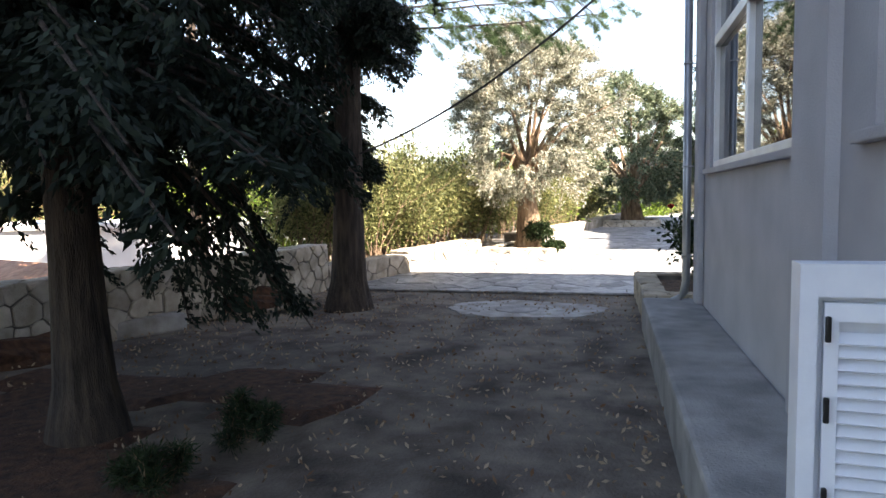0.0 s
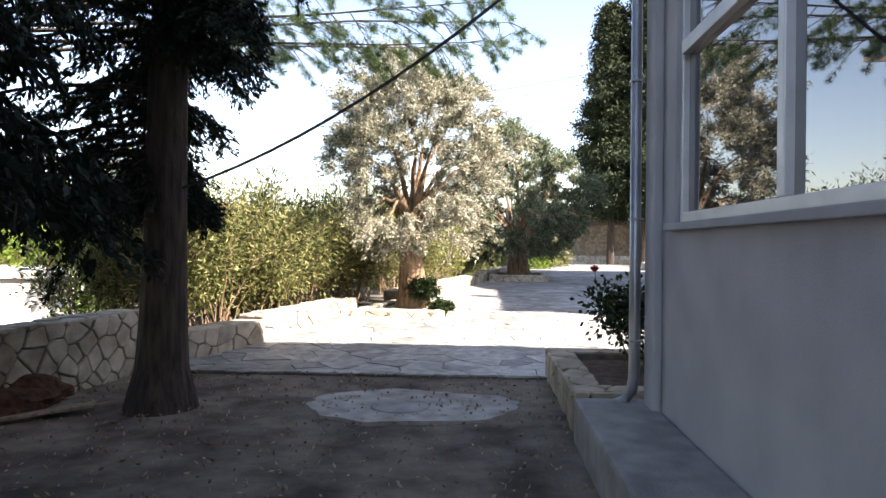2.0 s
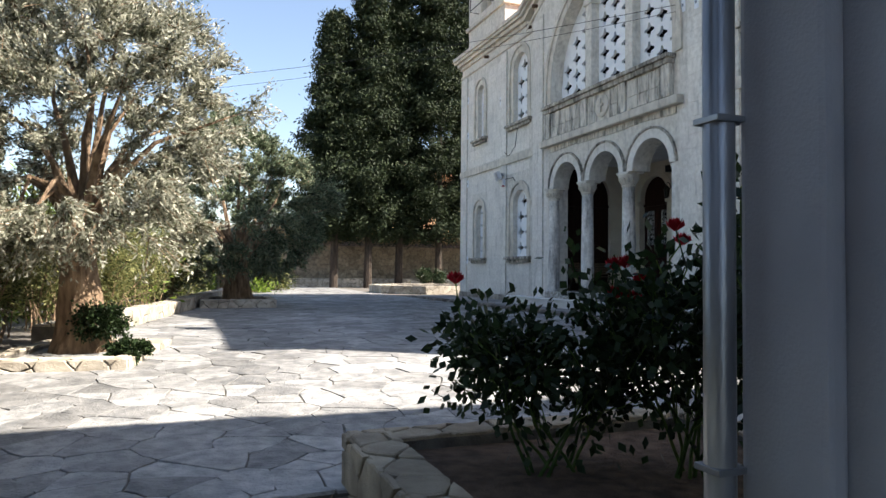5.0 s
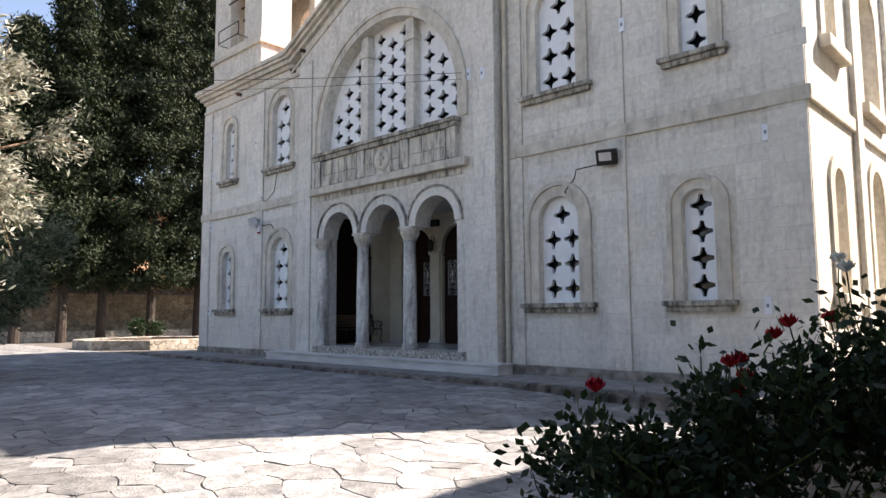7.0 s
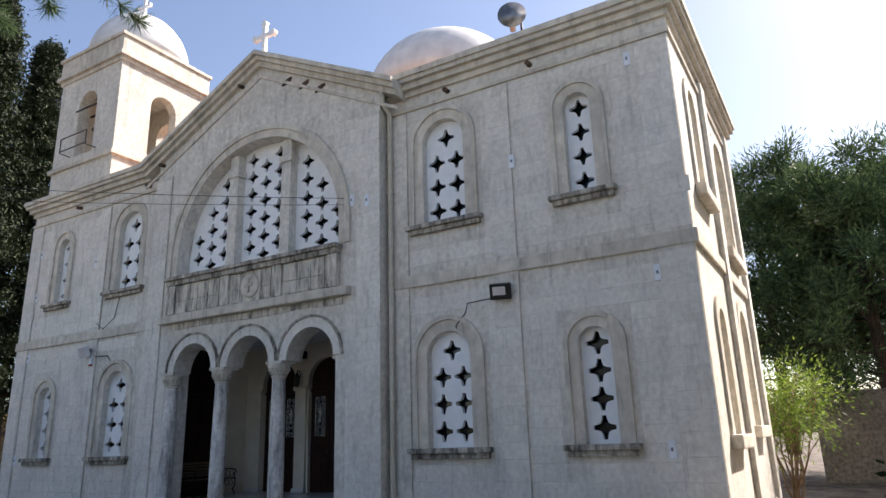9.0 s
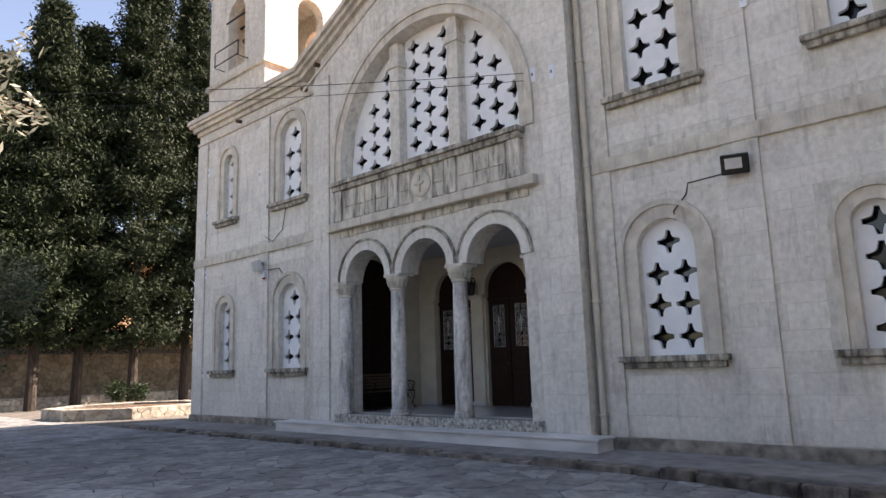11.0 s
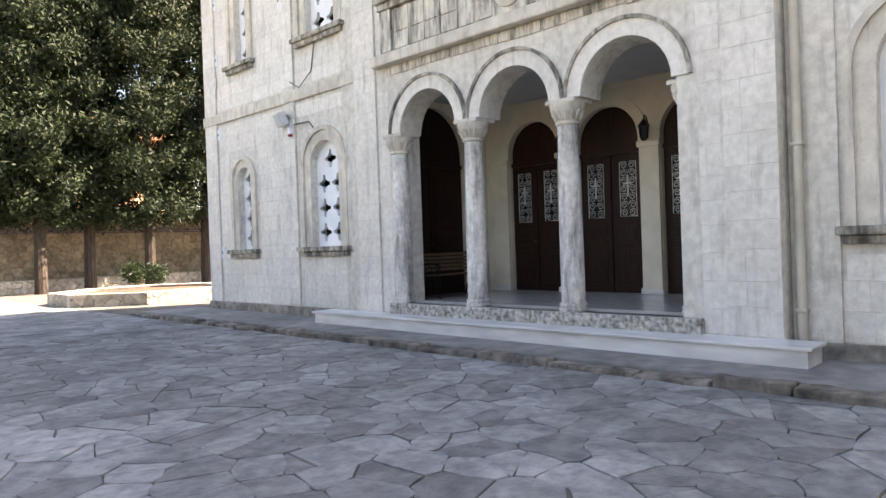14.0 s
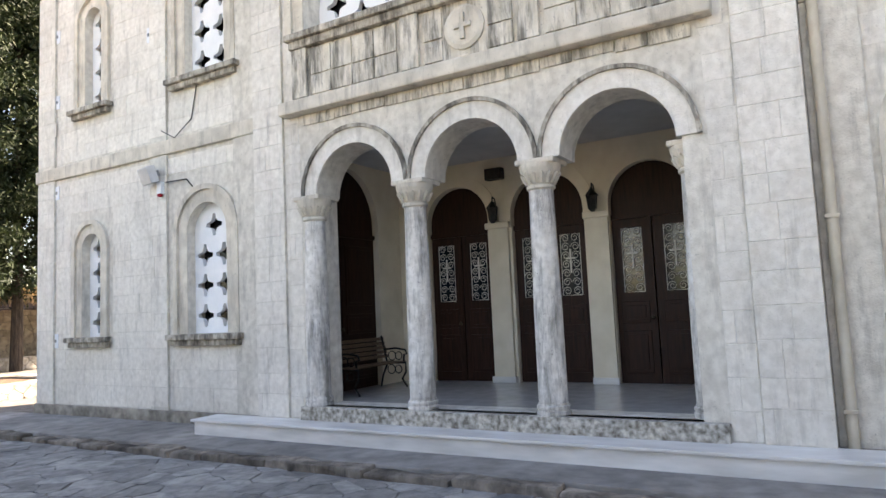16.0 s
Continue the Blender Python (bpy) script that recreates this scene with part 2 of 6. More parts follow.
def tube(bm, points, radii, sides=8):
    """A round bar through the points."""
    rings = []
    pts = [Vector(p) for p in points]
    for i, p in enumerate(pts):
        d = (pts[min(i + 1, len(pts) - 1)] - pts[max(i - 1, 0)]).normalized()
        side = d.cross(Vector((0.31, 0.87, 0.39)) if abs(d.z) > 0.8 else Vector((0, 0, 1))).normalized()
        up = d.cross(side)
        r = radii[i] if isinstance(radii, (list, tuple)) else radii
        rings.append([bm.verts.new(p + (side * math.cos(a) + up * math.sin(a)) * r) for a in (math.tau * k / sides for k in range(sides))])
    for a, b in zip(rings, rings[1:]):
        for k in range(sides):
            bm.faces.new((a[k], a[(k + 1) % sides], b[(k + 1) % sides], b[k]))
    bm.faces.new(rings[0][::-1])
    bm.faces.new(rings[-1])


def lathe(bm, profile, at, sides=24):
    """Turns (radius, height) pairs about an upright axis."""
    rings = [[bm.verts.new((at[0] + r * math.cos(math.tau * k / sides), at[1] + r * math.sin(math.tau * k / sides), at[2] + h)) for k in range(sides)] for r, h in profile]
    for a, b in zip(rings, rings[1:]):
        for k in range(sides):
            bm.faces.new((a[k], a[(k + 1) % sides], b[(k + 1) % sides], b[k]))
    bm.faces.new(rings[0][::-1])
    bm.faces.new(rings[-1])


def sheet(bm, outer, holes, place, depth):
    """A plate with holes: 2D outlines, set in space by place(u, v) and thickened by the vector depth."""
    edges = []
    for loop in [outer, *holes]:
        vs = [bm.verts.new(place(u, v)) for u, v in loop]
        edges += [bm.edges.new((vs[i], vs[(i + 1) % len(vs)])) for i in range(len(vs))]
    faces = [f for f in bmesh.ops.triangle_fill(bm, edges=edges, use_beauty=True)["geom"] if isinstance(f, bmesh.types.BMFace)]
    got = bmesh.ops.extrude_face_region(bm, geom=faces)
    bmesh.ops.translate(bm, vec=depth, verts=[v for v in got["geom"] if isinstance(v, bmesh.types.BMVert)])
    bmesh.ops.recalc_face_normals(bm, faces=bm.faces)


def arch(c, half, low, spring, n=16):
    """An outline with a round head."""
    return [(c - half, low), (c + half, low)] + [(c + half * math.cos(math.pi * k / n), spring + half * math.sin(math.pi * k / n)) for k in range(n + 1)]


def arch_band(c, r0, r1, low, spring, n=16):
    """A surround that follows a round head down both sides."""
    out = [(c + r1, low)] + [(c + r1 * math.cos(math.pi * k / n), spring + r1 * math.sin(math.pi * k / n)) for k in range(n + 1)] + [(c - r1, low)]
    inn = [(c - r0, low)] + [(c - r0 * math.cos(math.pi * k / n), spring + r0 * math.sin(math.pi * k / n)) for k in range(n + 1)] + [(c + r0, low)]
    return out + inn


def rect(a, b, c, d):
    return [(a, c), (b, c), (b, d), (a, d)]


def part(name, bm, mat, parent=None, label="", smooth=False):
    me = bpy.data.meshes.new(name)
    bm.to_mesh(me)
    bm.free()
    me.materials.append(mat)
    if smooth:
        me.shade_smooth()
    ob = new(name, me)
    if parent is not None:
        ob.parent = parent
    return tagged(ob, label)


def raw(name, verts, faces, mat, parent=None, label=""):
    me = bpy.data.meshes.new(name)
    me.from_pydata(verts, [], faces)
    me.materials.append(mat)
    ob = new(name, me)
    if parent is not None:
        ob.parent = parent
    return tagged(ob, label)


def thing(name, label, category, at=(0, 0, 0), group="", kind=""):
    ob = new(name)
    ob.location = at
    return tagged(ob, label, category, group, kind)


def leaves(name, centres, length, width, mat, parent=None, label="", droop=0.0, seed=1, axis=None):
    """Many small pointed leaves, each a bent pair of triangles, at the centres."""
    rng = np.random.default_rng(seed)
    c = np.asarray(centres, float)
    k = len(c)
    d = rng.normal(size=(k, 3)) if axis is None else np.asarray(axis, float) + rng.normal(size=(k, 3)) * 0.35
    d[:, 2] -= droop
    d /= np.linalg.norm(d, axis=1)[:, None]
    s = np.cross(d, rng.normal(size=(k, 3)))
    s /= np.linalg.norm(s, axis=1)[:, None] + 1e-9
    L = (length * rng.uniform(0.6, 1.3, k))[:, None]
    W = (width * rng.uniform(0.7, 1.2, k))[:, None]
    v = np.stack([c - d * L * 0.5, c + s * W * 0.5, c + d * L * 0.5, c - s * W * 0.5], 1).reshape(-1, 3)
    me = bpy.data.meshes.new(name)
    me.vertices.add(4 * k)
    me.vertices.foreach_set("co", v.ravel())
    me.loops.add(4 * k)
    me.loops.foreach_set("vertex_index", np.arange(4 * k, dtype=np.int32))
    me.polygons.add(k)
    me.polygons.foreach_set("loop_start", np.arange(0, 4 * k, 4, dtype=np.int32))
    me.update(calc_edges=True)
    me.materials.append(mat)
    ob = new(name, me)
    if parent is not None:
        ob.parent = parent
    return tagged(ob, label)


def cells(w, h, step, stretch=1.0, jitter=0.42, seed=3, gap=0.012):
    """Irregular stones that fill a w by h field: convex outlines with joints between them."""
    rng = random.Random(seed)
    su, sv = step * stretch, step
    nu, nv = int(w / su) + 3, int(h / sv) + 3
    pts = {(i, j): ((i - 1 + 0.5 * (j % 2) + rng.uniform(-jitter, jitter)) * su, (j - 1 + 0.5 + rng.uniform(-jitter, jitter)) * sv) for i in range(nu) for j in range(nv)}
    out = []
    for (i, j), (px, py) in pts.items():
        if not (-su < px < w + su and -sv < py < h + sv):
            continue
        poly = [(max(0, px - 2 * su), max(0, py - 2 * sv)), (min(w, px + 2 * su), max(0, py - 2 * sv)), (min(w, px + 2 * su), min(h, py + 2 * sv)), (max(0, px - 2 * su), min(h, py + 2 * sv))]
        for a in range(-2, 3):
            for b in range(-2, 3):
                q = pts.get((i + a, j + b))
                if q is None or (a == 0 and b == 0) or len(poly) < 3:
                    continue
                nx, ny = q[0] - px, q[1] - py
                ln = math.hypot(nx, ny)
                lim = ln / 2 - gap / 2
                nx, ny = nx / ln, ny / ln
                clipped = []
                for k in range(len(poly)):
                    p0, p1 = poly[k - 1], poly[k]
                    d0, d1 = (p0[0] - px) * nx + (p0[1] - py) * ny - lim, (p1[0] - px) * nx + (p1[1] - py) * ny - lim
                    if (d0 < 0) != (d1 < 0):
                        f = d0 / (d0 - d1)
                        clipped.append((p0[0] + (p1[0] - p0[0]) * f, p0[1] + (p1[1] - p0[1]) * f))
                    if d1 < 0:
                        clipped.append(p1)
                poly = clipped
        if len(poly) >= 3:
            area = 0.5 * sum(poly[k - 1][0] * poly[k][1] - poly[k][0] * poly[k - 1][1] for k in range(len(poly)))
            if abs(area) > 0.02 * su * sv:
                out.append(poly if area > 0 else poly[::-1])
    return out


def stone_mesh(poly, place, rise, chamfer=0.012):
    """One stone: its outline raised along place(u, v, w), with a worn edge and a wavering outline."""
    k = len(poly)
    cu, cv = sum(p[0] for p in poly) / k, sum(p[1] for p in poly) / k
    verts, faces = [], []
    for lift, pull in ((0.0, 0.0), (rise - chamfer * 0.6, 0.0), (rise, chamfer)):
        for u, v in poly:
            d = math.hypot(u - cu, v - cv) + 1e-6
            f = 1 - pull / d
            verts.append(place(cu + (u - cu) * f, cv + (v - cv) * f, lift))
    for r in range(2):
        for i in range(k):
            j = (i + 1) % k
            faces.append((r * k + i, r * k + j, (r + 1) * k + j, (r + 1) * k + i))
    faces.append(tuple(range(2 * k, 3 * k)))
    return verts, faces


def rough_outline(poly, amount, seed):
    """Breaks each long side once, so that the stone looks split by hand."""
    rng = random.Random(seed)
    out = []
    for i in range(len(poly)):
        a, b = poly[i], poly[(i + 1) % len(poly)]
        out.append(a)
        ln = math.hypot(b[0] - a[0], b[1] - a[1])
        if ln > amount * 5:
            t, o = rng.uniform(0.35, 0.65), rng.uniform(-amount, amount * 0.4)
            out.append((a[0] + (b[0] - a[0]) * t + (b[1] - a[1]) / ln * -o, a[1] + (b[1] - a[1]) * t + (b[0] - a[0]) / ln * o))
    return out


def lay_stones(polys, place, rise, mat, parent, near=None, limit=300, name="stone", rough=0.0, rise_vary=0.0, seed=5, chamfer=0.012):
    """Lays stones as parts; those past the limit or far off go into one joined part."""
    rng = random.Random(seed)
    made, verts, faces = 0, [], []
    for i, poly in enumerate(polys):
        if rough:
            poly = rough_outline(poly, rough, i)
        v, f = stone_mesh(poly, place, rise + rng.uniform(-rise_vary, rise_vary), chamfer)
        if made < limit and (near is None or near(poly[0])):
            raw(name, v, f, mat, parent)
            made += 1
        else:
            o = len(verts)
            verts += v
            faces += [tuple(o + q for q in g) for g in f]
    if verts:
        tagged(raw("far_" + name + "work", verts, faces, mat, parent), kind="stuff")
# ---- ground ----
def ground_sheet():
    xs = [-900, -200, -60, -20] + [-10 + 0.5 * i for i in range(81)] + [45, 90, 300, 900]
    ys = [-900, -200, -60, -20] + [-6 + 0.5 * i for i in range(131)] + [75, 120, 300, 900]
    verts = [(x, y, ground_z(x, y) - 0.015 + (0.035 * noise.noise((x * 0.7, y * 0.7, 0)) + 0.015 * noise.noise((x * 2.3, y * 2.3, 4)) if y < 8.6 else 0) - (0 if x > -5.2 else min(1.6, (-5.2 - x) * 0.8))) for y in ys for x in xs]
    w = len(xs)
    faces = [(j * w + i, j * w + i + 1, (j + 1) * w + i + 1, (j + 1) * w + i) for j in range(len(ys) - 1) for i in range(w - 1)]
    return tagged(raw("ground", verts, faces, M["dirt"]), "bare trodden earth with fallen leaves and needles", "ground", kind="structure")


ground_sheet()

PAVE_X0, PAVE_Y0 = -4.6, 8.95


def pave_bed():
    xs = [PAVE_X0 + 0.5 * i for i in range(58)]
    ys = [PAVE_Y0 + 0.5 * i for i in range(84)]
    verts = [(x, y, ground_z(x, y) + 0.012) for y in ys for x in xs]
    verts += [(x, PAVE_Y0, ground_z(x, PAVE_Y0) - 0.15) for x in xs]
    w, n = len(xs), len(xs) * len(ys)
    faces = [(j * w + i, j * w + i + 1, (j + 1) * w + i + 1, (j + 1) * w + i) for j in range(len(ys) - 1) for i in range(w - 1)]
    faces += [(n + i, n + i + 1, i + 1, i) for i in range(w - 1)]
    return tagged(raw("pavement", verts, faces, M["mortar"]), "courtyard of irregular grey flagstones in dark joints", "pavement", kind="structure")


pavement = pave_bed()

# ---- church ----
FX, BX = 10.45, 10.15          # wing front, projecting bay front
Y0, Y1, BY0, BY1, YC = 9.73, 30.1, 15.97, 23.53, 19.75
TOP = 9.35
church = thing("church", "pale limestone church with arched porch, lattice windows and belfry", "church", (FX, YC, 0))
ORIGIN = Vector((FX, YC, 0))


def cpart(name, bm, mat, label="", parent=None, smooth=False):
    """A part of the church, written in world places."""
    bmesh.ops.translate(bm, vec=-ORIGIN, verts=bm.verts)
    return part(name, bm, mat, parent or church, label, smooth)


def yz(x):
    return lambda u, v: (x, u, v)


def xz(y):
    return lambda u, v: (u, y, v)


# (centre, half width of opening, sill top, spring, outer half width, holes across)
WINDOWS = [(14.58, 0.49, 1.66, 3.40, 0.80, 2), (11.62, 0.30, 1.66, 3.36, 0.57, 1), (14.56, 0.50, 6.17, 8.0, 0.80, 2), (11.57, 0.27, 6.17, 7.95, 0.55, 1),
           (25.02, 0.49, 1.66, 3.40, 0.80, 2), (28.3, 0.30, 1.66, 3.36, 0.57, 1), (25.02, 0.50, 6.17, 8.0, 0.80, 2), (28.25, 0.27, 6.17, 7.95, 0.55, 1)]
ARCHES = [YC - 1.87, YC, YC + 1.87]
FLOOR = 0.59


def star(u, v, r):
    """The gap between four touching discs, with blunt tips."""
    pts = []
    for q in range(4):
        a = q * math.pi / 2
        for da, rr in ((-0.17, 1.0), (0.17, 1.0), (0.38, 0.66), (math.pi / 4, 0.5), (math.pi / 2 - 0.38, 0.66)):
            pts.append((u + r * rr * math.cos(a + da), v + r * rr * math.sin(a + da)))
    return pts


def inside_arch(u, v, c, half, low, spring, m):
    if v < low + m:
        return False
    if v < spring:
        return abs(u - c) < half - m
    return math.hypot(u - c, v - spring) < half - m


# front walls
for a, b in ((Y0 + 0.421, BY0 + 0.2), (BY1 - 0.2, Y1)):
    bm = bmesh.new()
    sheet(bm, rect(a, b, 0.0, TOP), [arch(c, h, s, sp) for c, h, s, sp, o, k in WINDOWS if a < c < b], yz(FX), (0.45, 0, 0))
    cpart("wing_wall", bm, M["limestone"], "pale weathered limestone wall")
bm = bmesh.new()
gable = [(BY0, 0.0), (BY1, 0.0), (BY1, TOP + 0.2), (YC, TOP + 2.1), (BY0, TOP + 0.2)]
# the porch mouth is one opening with three round heads
mouth = [(ARCHES[0] - 0.72, FLOOR), (ARCHES[2] + 0.72, FLOOR), (ARCHES[2] + 0.72, 3.62)]
for c in ARCHES[::-1]:
    mouth += [(c + 0.665 * math.cos(math.pi * k / 16), 3.62 + 0.665 * math.sin(math.pi * k / 16)) for k in range(17)]
mouth += [(ARCHES[0] - 0.72, 3.62)]
BIG = (19.78, 2.68, 6.05, 6.58)
sheet(bm, gable, [mouth, arch(BIG[0], BIG[1], BIG[2], BIG[3], 32)], yz(BX), (0.5, 0, 0))
cpart("bay_wall", bm, M["limestone"], "pale limestone gabled front bay")
# flanks, rear and returns
SIDE = [(11.95, 0.36, 1.75, 3.6), (11.95, 0.36, 6.2, 8.0), (15.0, 0.55, 1.9, 3.8), (15.0, 0.75, 5.6, 7.6)]
bm = bmesh.new()
sheet(bm, rect(FX, 17.1, 0.0, TOP), [arch(c, h, s, sp) for c, h, s, sp in SIDE], xz(Y0), (0, 0.42, 0))
cpart("side_wall", bm, M["limestone"], "limestone side wall in full sun")
cpart("side_wall", boxes((FX + 0.451, 17.1, Y1 - 0.4, Y1, 0, TOP)), M["limestone"])
for c, h, s, sp in SIDE:
    bm = bmesh.new()
    sheet(bm, arch(c, h + 0.02, s - 0.02, sp), [], xz(Y0 + 0.25), (0, 0.05, 0))
    pane = cpart("side_window", bm, M["plaster"], "round-headed side window with pale infill")
    bm = bmesh.new()
    sheet(bm, arch_band(c, h + 0.001, h + 0.26, s, sp), [], xz(Y0 - 0.05), (0, 0.049, 0))
    cpart("surround", bm, M["limestone_trim"], parent=pane)
    cpart("sill", boxes((c - h - 0.35, c + h + 0.35, Y0 - 0.2, Y0 - 0.001, s - 0.24, s - 0.002), bevel=0.03), M["limestone_trim"], parent=pane)
cpart("pilaster", boxes((13.3, 13.75, Y0 - 0.1, Y0 - 0.001, 0.3, 9.2), bevel=0.015), M["limestone"])
cpart("pilaster", boxes((16.6, 17.05, Y0 - 0.1, Y0 - 0.001, 0.3, 9.2), bevel=0.015), M["limestone"])
cpart("rear_wall", boxes((16.7, 17.1, Y0 + 0.421, 13.0, 0, TOP)), M["limestone"])
cpart("rear_wall", boxes((16.7, 17.1, 27.0, Y1 - 0.401, 0, TOP)), M["limestone"])
cpart("rear_wall", boxes((16.7, 30.0, 13.001, 13.4, 0, TOP + 0.4)), M["limestone"])
cpart("rear_wall", boxes((16.7, 30.0, 26.6, 26.999, 0, TOP + 0.4)), M["limestone"])
cpart("rear_wall", boxes((29.6, 30.0, 13.401, 26.599, 0, TOP + 0.4)), M["limestone"])
# plinth, string courses, pilasters
for a, b in ((Y0 - 0.06, BY0), (BY1, Y1 + 0.06)):
    cpart("plinth", boxes((FX - 0.07, FX - 0.001, a, b, 0, 0.36), bevel=0.02), M["old_kerb"], "grey weathered plinth")
    cpart("string_course", boxes((FX - 0.07, FX - 0.001, a, b, 4.86, 5.12), bevel=0.025), M["limestone_trim"], "projecting stone band")
cpart("plinth", boxes((FX - 0.06, 17.1, Y0 - 0.07, Y0 - 0.001, 0, 0.36), bevel=0.02), M["old_kerb"])
cpart("string_course", boxes((FX - 0.06, 17.1, Y0 - 0.07, Y0 - 0.001, 4.86, 5.12), bevel=0.025), M["limestone_trim"])
for a, b in ((12.97, 13.5), (9.74, 10.35), (26.0, 26.45), (29.5, 30.09), (23.53, 24.3), (15.45, 15.96)):
    cpart("pilaster", boxes((FX - 0.045, FX - 0.0015, a, b, 0.36, 4.86)), M["limestone"])
    cpart("pilaster", boxes((FX - 0.045, FX - 0.0015, a, b, 5.12, 8.85)), M["limestone"])
for a, b in ((BY0 + 0.001, BY0 + 0.62), (BY1 - 0.62, BY1 - 0.001)):
    cpart("pilaster", boxes((BX - 0.04, BX - 0.0015, a, b, 0.36, TOP - 0.35)), M["limestone"])


def cornice(name, run, along):
    """Stepped eaves moulding: each step further out and higher."""
    for k, (out, low, high) in enumerate(((0.05, 8.9, 8.99), (0.07, 9.24, 9.38), (0.17, 9.38, 9.52), (0.26, 9.52, 9.62), (0.31, 9.62, 9.76))):
        if along == "y":
            bm = boxes((FX - out, FX + 0.3, run[0] - (out if run[0] == Y0 else 0), run[1] + (out if run[1] == Y1 else 0), low, high), bevel=0.012)
        else:
            bm = boxes((run[0], run[1], Y0 - out, Y0 + 0.3, low, high - 0.002), bevel=0.012)
        cpart(name, bm, M["limestone_trim"], "moulded stone eaves" if k == 0 else "")


cornice("cornice", (Y0, BY0 - 0.01), "y")
cornice("cornice", (BY1 + 0.01, Y1), "y")
cornice("side_cornice", (FX + 0.31, 17.4), "x")
# raking gable cornice
for sgn in (1, -1):
    for k, (out, d0, d1) in enumerate(((0.035, -0.4, -0.32), (0.12, -0.08, 0.06), (0.22, 0.06, 0.18), (0.31, 0.18, 0.3))):
        half = YC - BY0 + 0.5
        slope = 2.05 / (YC - BY0)
        edge = TOP + 2.05 - slope * half
        prof = [(YC, TOP + 2.05 + d0), (YC + sgn * half, edge + d0 + 0.18), (YC + sgn * half, edge + d1 + 0.18), (YC, TOP + 2.05 + d1)]
        bm = bmesh.new()
        sheet(bm, prof, [], yz(BX - out), (out + (0.5 if k else -0.001), 0, 0))
        cpart("gable_cornice", bm, M["limestone_trim"])
# roofs
bm = bmesh.new()
sheet(bm, [(BY0 - 0.45, TOP + 0.32), (BY1 + 0.45, TOP + 0.32), (YC, TOP + 2.36)], [], yz(BX + 0.1), (19.9, 0, 0))
cpart("roof", bm, M["roof_tile"], "red tiled main roof")
cpart("roof", boxes((FX + 0.31, 17.4, Y0 + 0.05, Y1 + 0.1, 9.785, 9.88)), M["roof_tile"], "low roof over the aisles")
cpart("roof", boxes((16.7, 30.3, 12.7, 27.3, 9.76, 9.9)), M["roof_tile"], "low roof over the rear")
cpart("interior_floor", boxes((13.7, 16.6, Y0 + 0.5, Y1 - 0.5, 0.3, 0.5)), M["concrete"])

# lattice windows
for c, h, s, sp, o, k in WINDOWS:
    bm = bmesh.new()
    sheet(bm, arch_band(c, o - 0.09, o, s, sp), [], yz(FX - 0.06), (0.059, 0, 0))
    sheet(bm, arch_band(c, h + 0.001, o - 0.09, s, sp), [], yz(FX - 0.012), (0.011, 0, 0))
    win = cpart("window", bm, M["limestone_trim"], "round-headed window with white pierced lattice")
    spots = []
    if k == 2:
        pitch = (sp - s) / 3.35
        for r in range(3):
            spots += [(c - h * 0.48, s + 0.3 + r * pitch), (c + h * 0.48, s + 0.3 + r * pitch)]
        spots.append((c, s + 0.3 + 3 * pitch))
        radius = h * 0.40
    else:
        pitch = (sp + h * 0.5 - s - 0.25) / 3.3
        spots = [(c, s + 0.27 + r * pitch) for r in range(4)]
        radius = h * 0.68
    bm = bmesh.new()
    sheet(bm, arch(c, h + 0.015, s - 0.01, sp), [star(u, v, radius) for u, v in spots], yz(FX + 0.16), (0.08, 0, 0))
    cpart("lattice", bm, M["lattice"], "white lattice pierced with four-pointed stars", win)
    bm = bmesh.new()
    sheet(bm, arch(c, h + 0.015, s - 0.01, sp), [], yz(FX + 0.36), (0.02, 0, 0))
    cpart("pane", bm, M["dark_glass"], "", win)
    bm = boxes((FX - 0.17, FX - 0.001, c - o - 0.1, c + o + 0.1, s - 0.1, s - 0.002), (FX - 0.11, FX - 0.001, c - o - 0.04, c + o + 0.04, s - 0.2, s - 0.1), bevel=0.02)
    cpart("sill", bm, M["stained_trim"], "weather-blackened stone sill", win)

# great arched window over the porch
c, h, s, sp = BIG
bm = bmesh.new()
sheet(bm, arch_band(c, h + 0.2, h + 0.33, s, sp, 32), [], yz(BX - 0.07), (0.069, 0, 0))
sheet(bm, arch_band(c, h + 0.001, h + 0.2, s, sp, 32), [], yz(BX - 0.03), (0.029, 0, 0))
great = cpart("great_window", bm, M["limestone_trim"], "great arched window with white star lattice in three lights")
lights = ((c + 1.04, c + h), (c - 0.76, c + 0.76), (c - h, c - 1.04))
for a, b in lights:
    outline = [(a, s), (b, s)]
    n = 14
    for q in range(n + 1):
        u = b + (a - b) * q / n
        d = h * h - (u - c) ** 2
        outline.append((u, sp + math.sqrt(max(d, 0.0)) if d > 0 else sp))
    holes = []
    for i in range(-4, 5):
        for j in range(0, 9):
            mid = (a + b) / 2
            u, v = mid + i * 0.47 - (0.0 if j % 2 else 0.0), s + 0.3 + j * 0.47 + (0.235 if i % 2 else 0)
            if a + 0.2 < u < b - 0.2 and inside_arch(u, v, c, h, s, sp, 0.26):
                holes.append(star(u, v, 0.19))
    bm = bmesh.new()
    sheet(bm, outline, holes, yz(BX + 0.36), (0.08, 0, 0))
    cpart("lattice", bm, M["lattice"], "white lattice pierced with four-pointed stars", great)
bm = bmesh.new()
sheet(bm, arch(c, h, s, sp, 32), [], yz(BX + 0.52), (0.03, 0, 0))
cpart("pane", bm, M["dark_glass"], "", great)
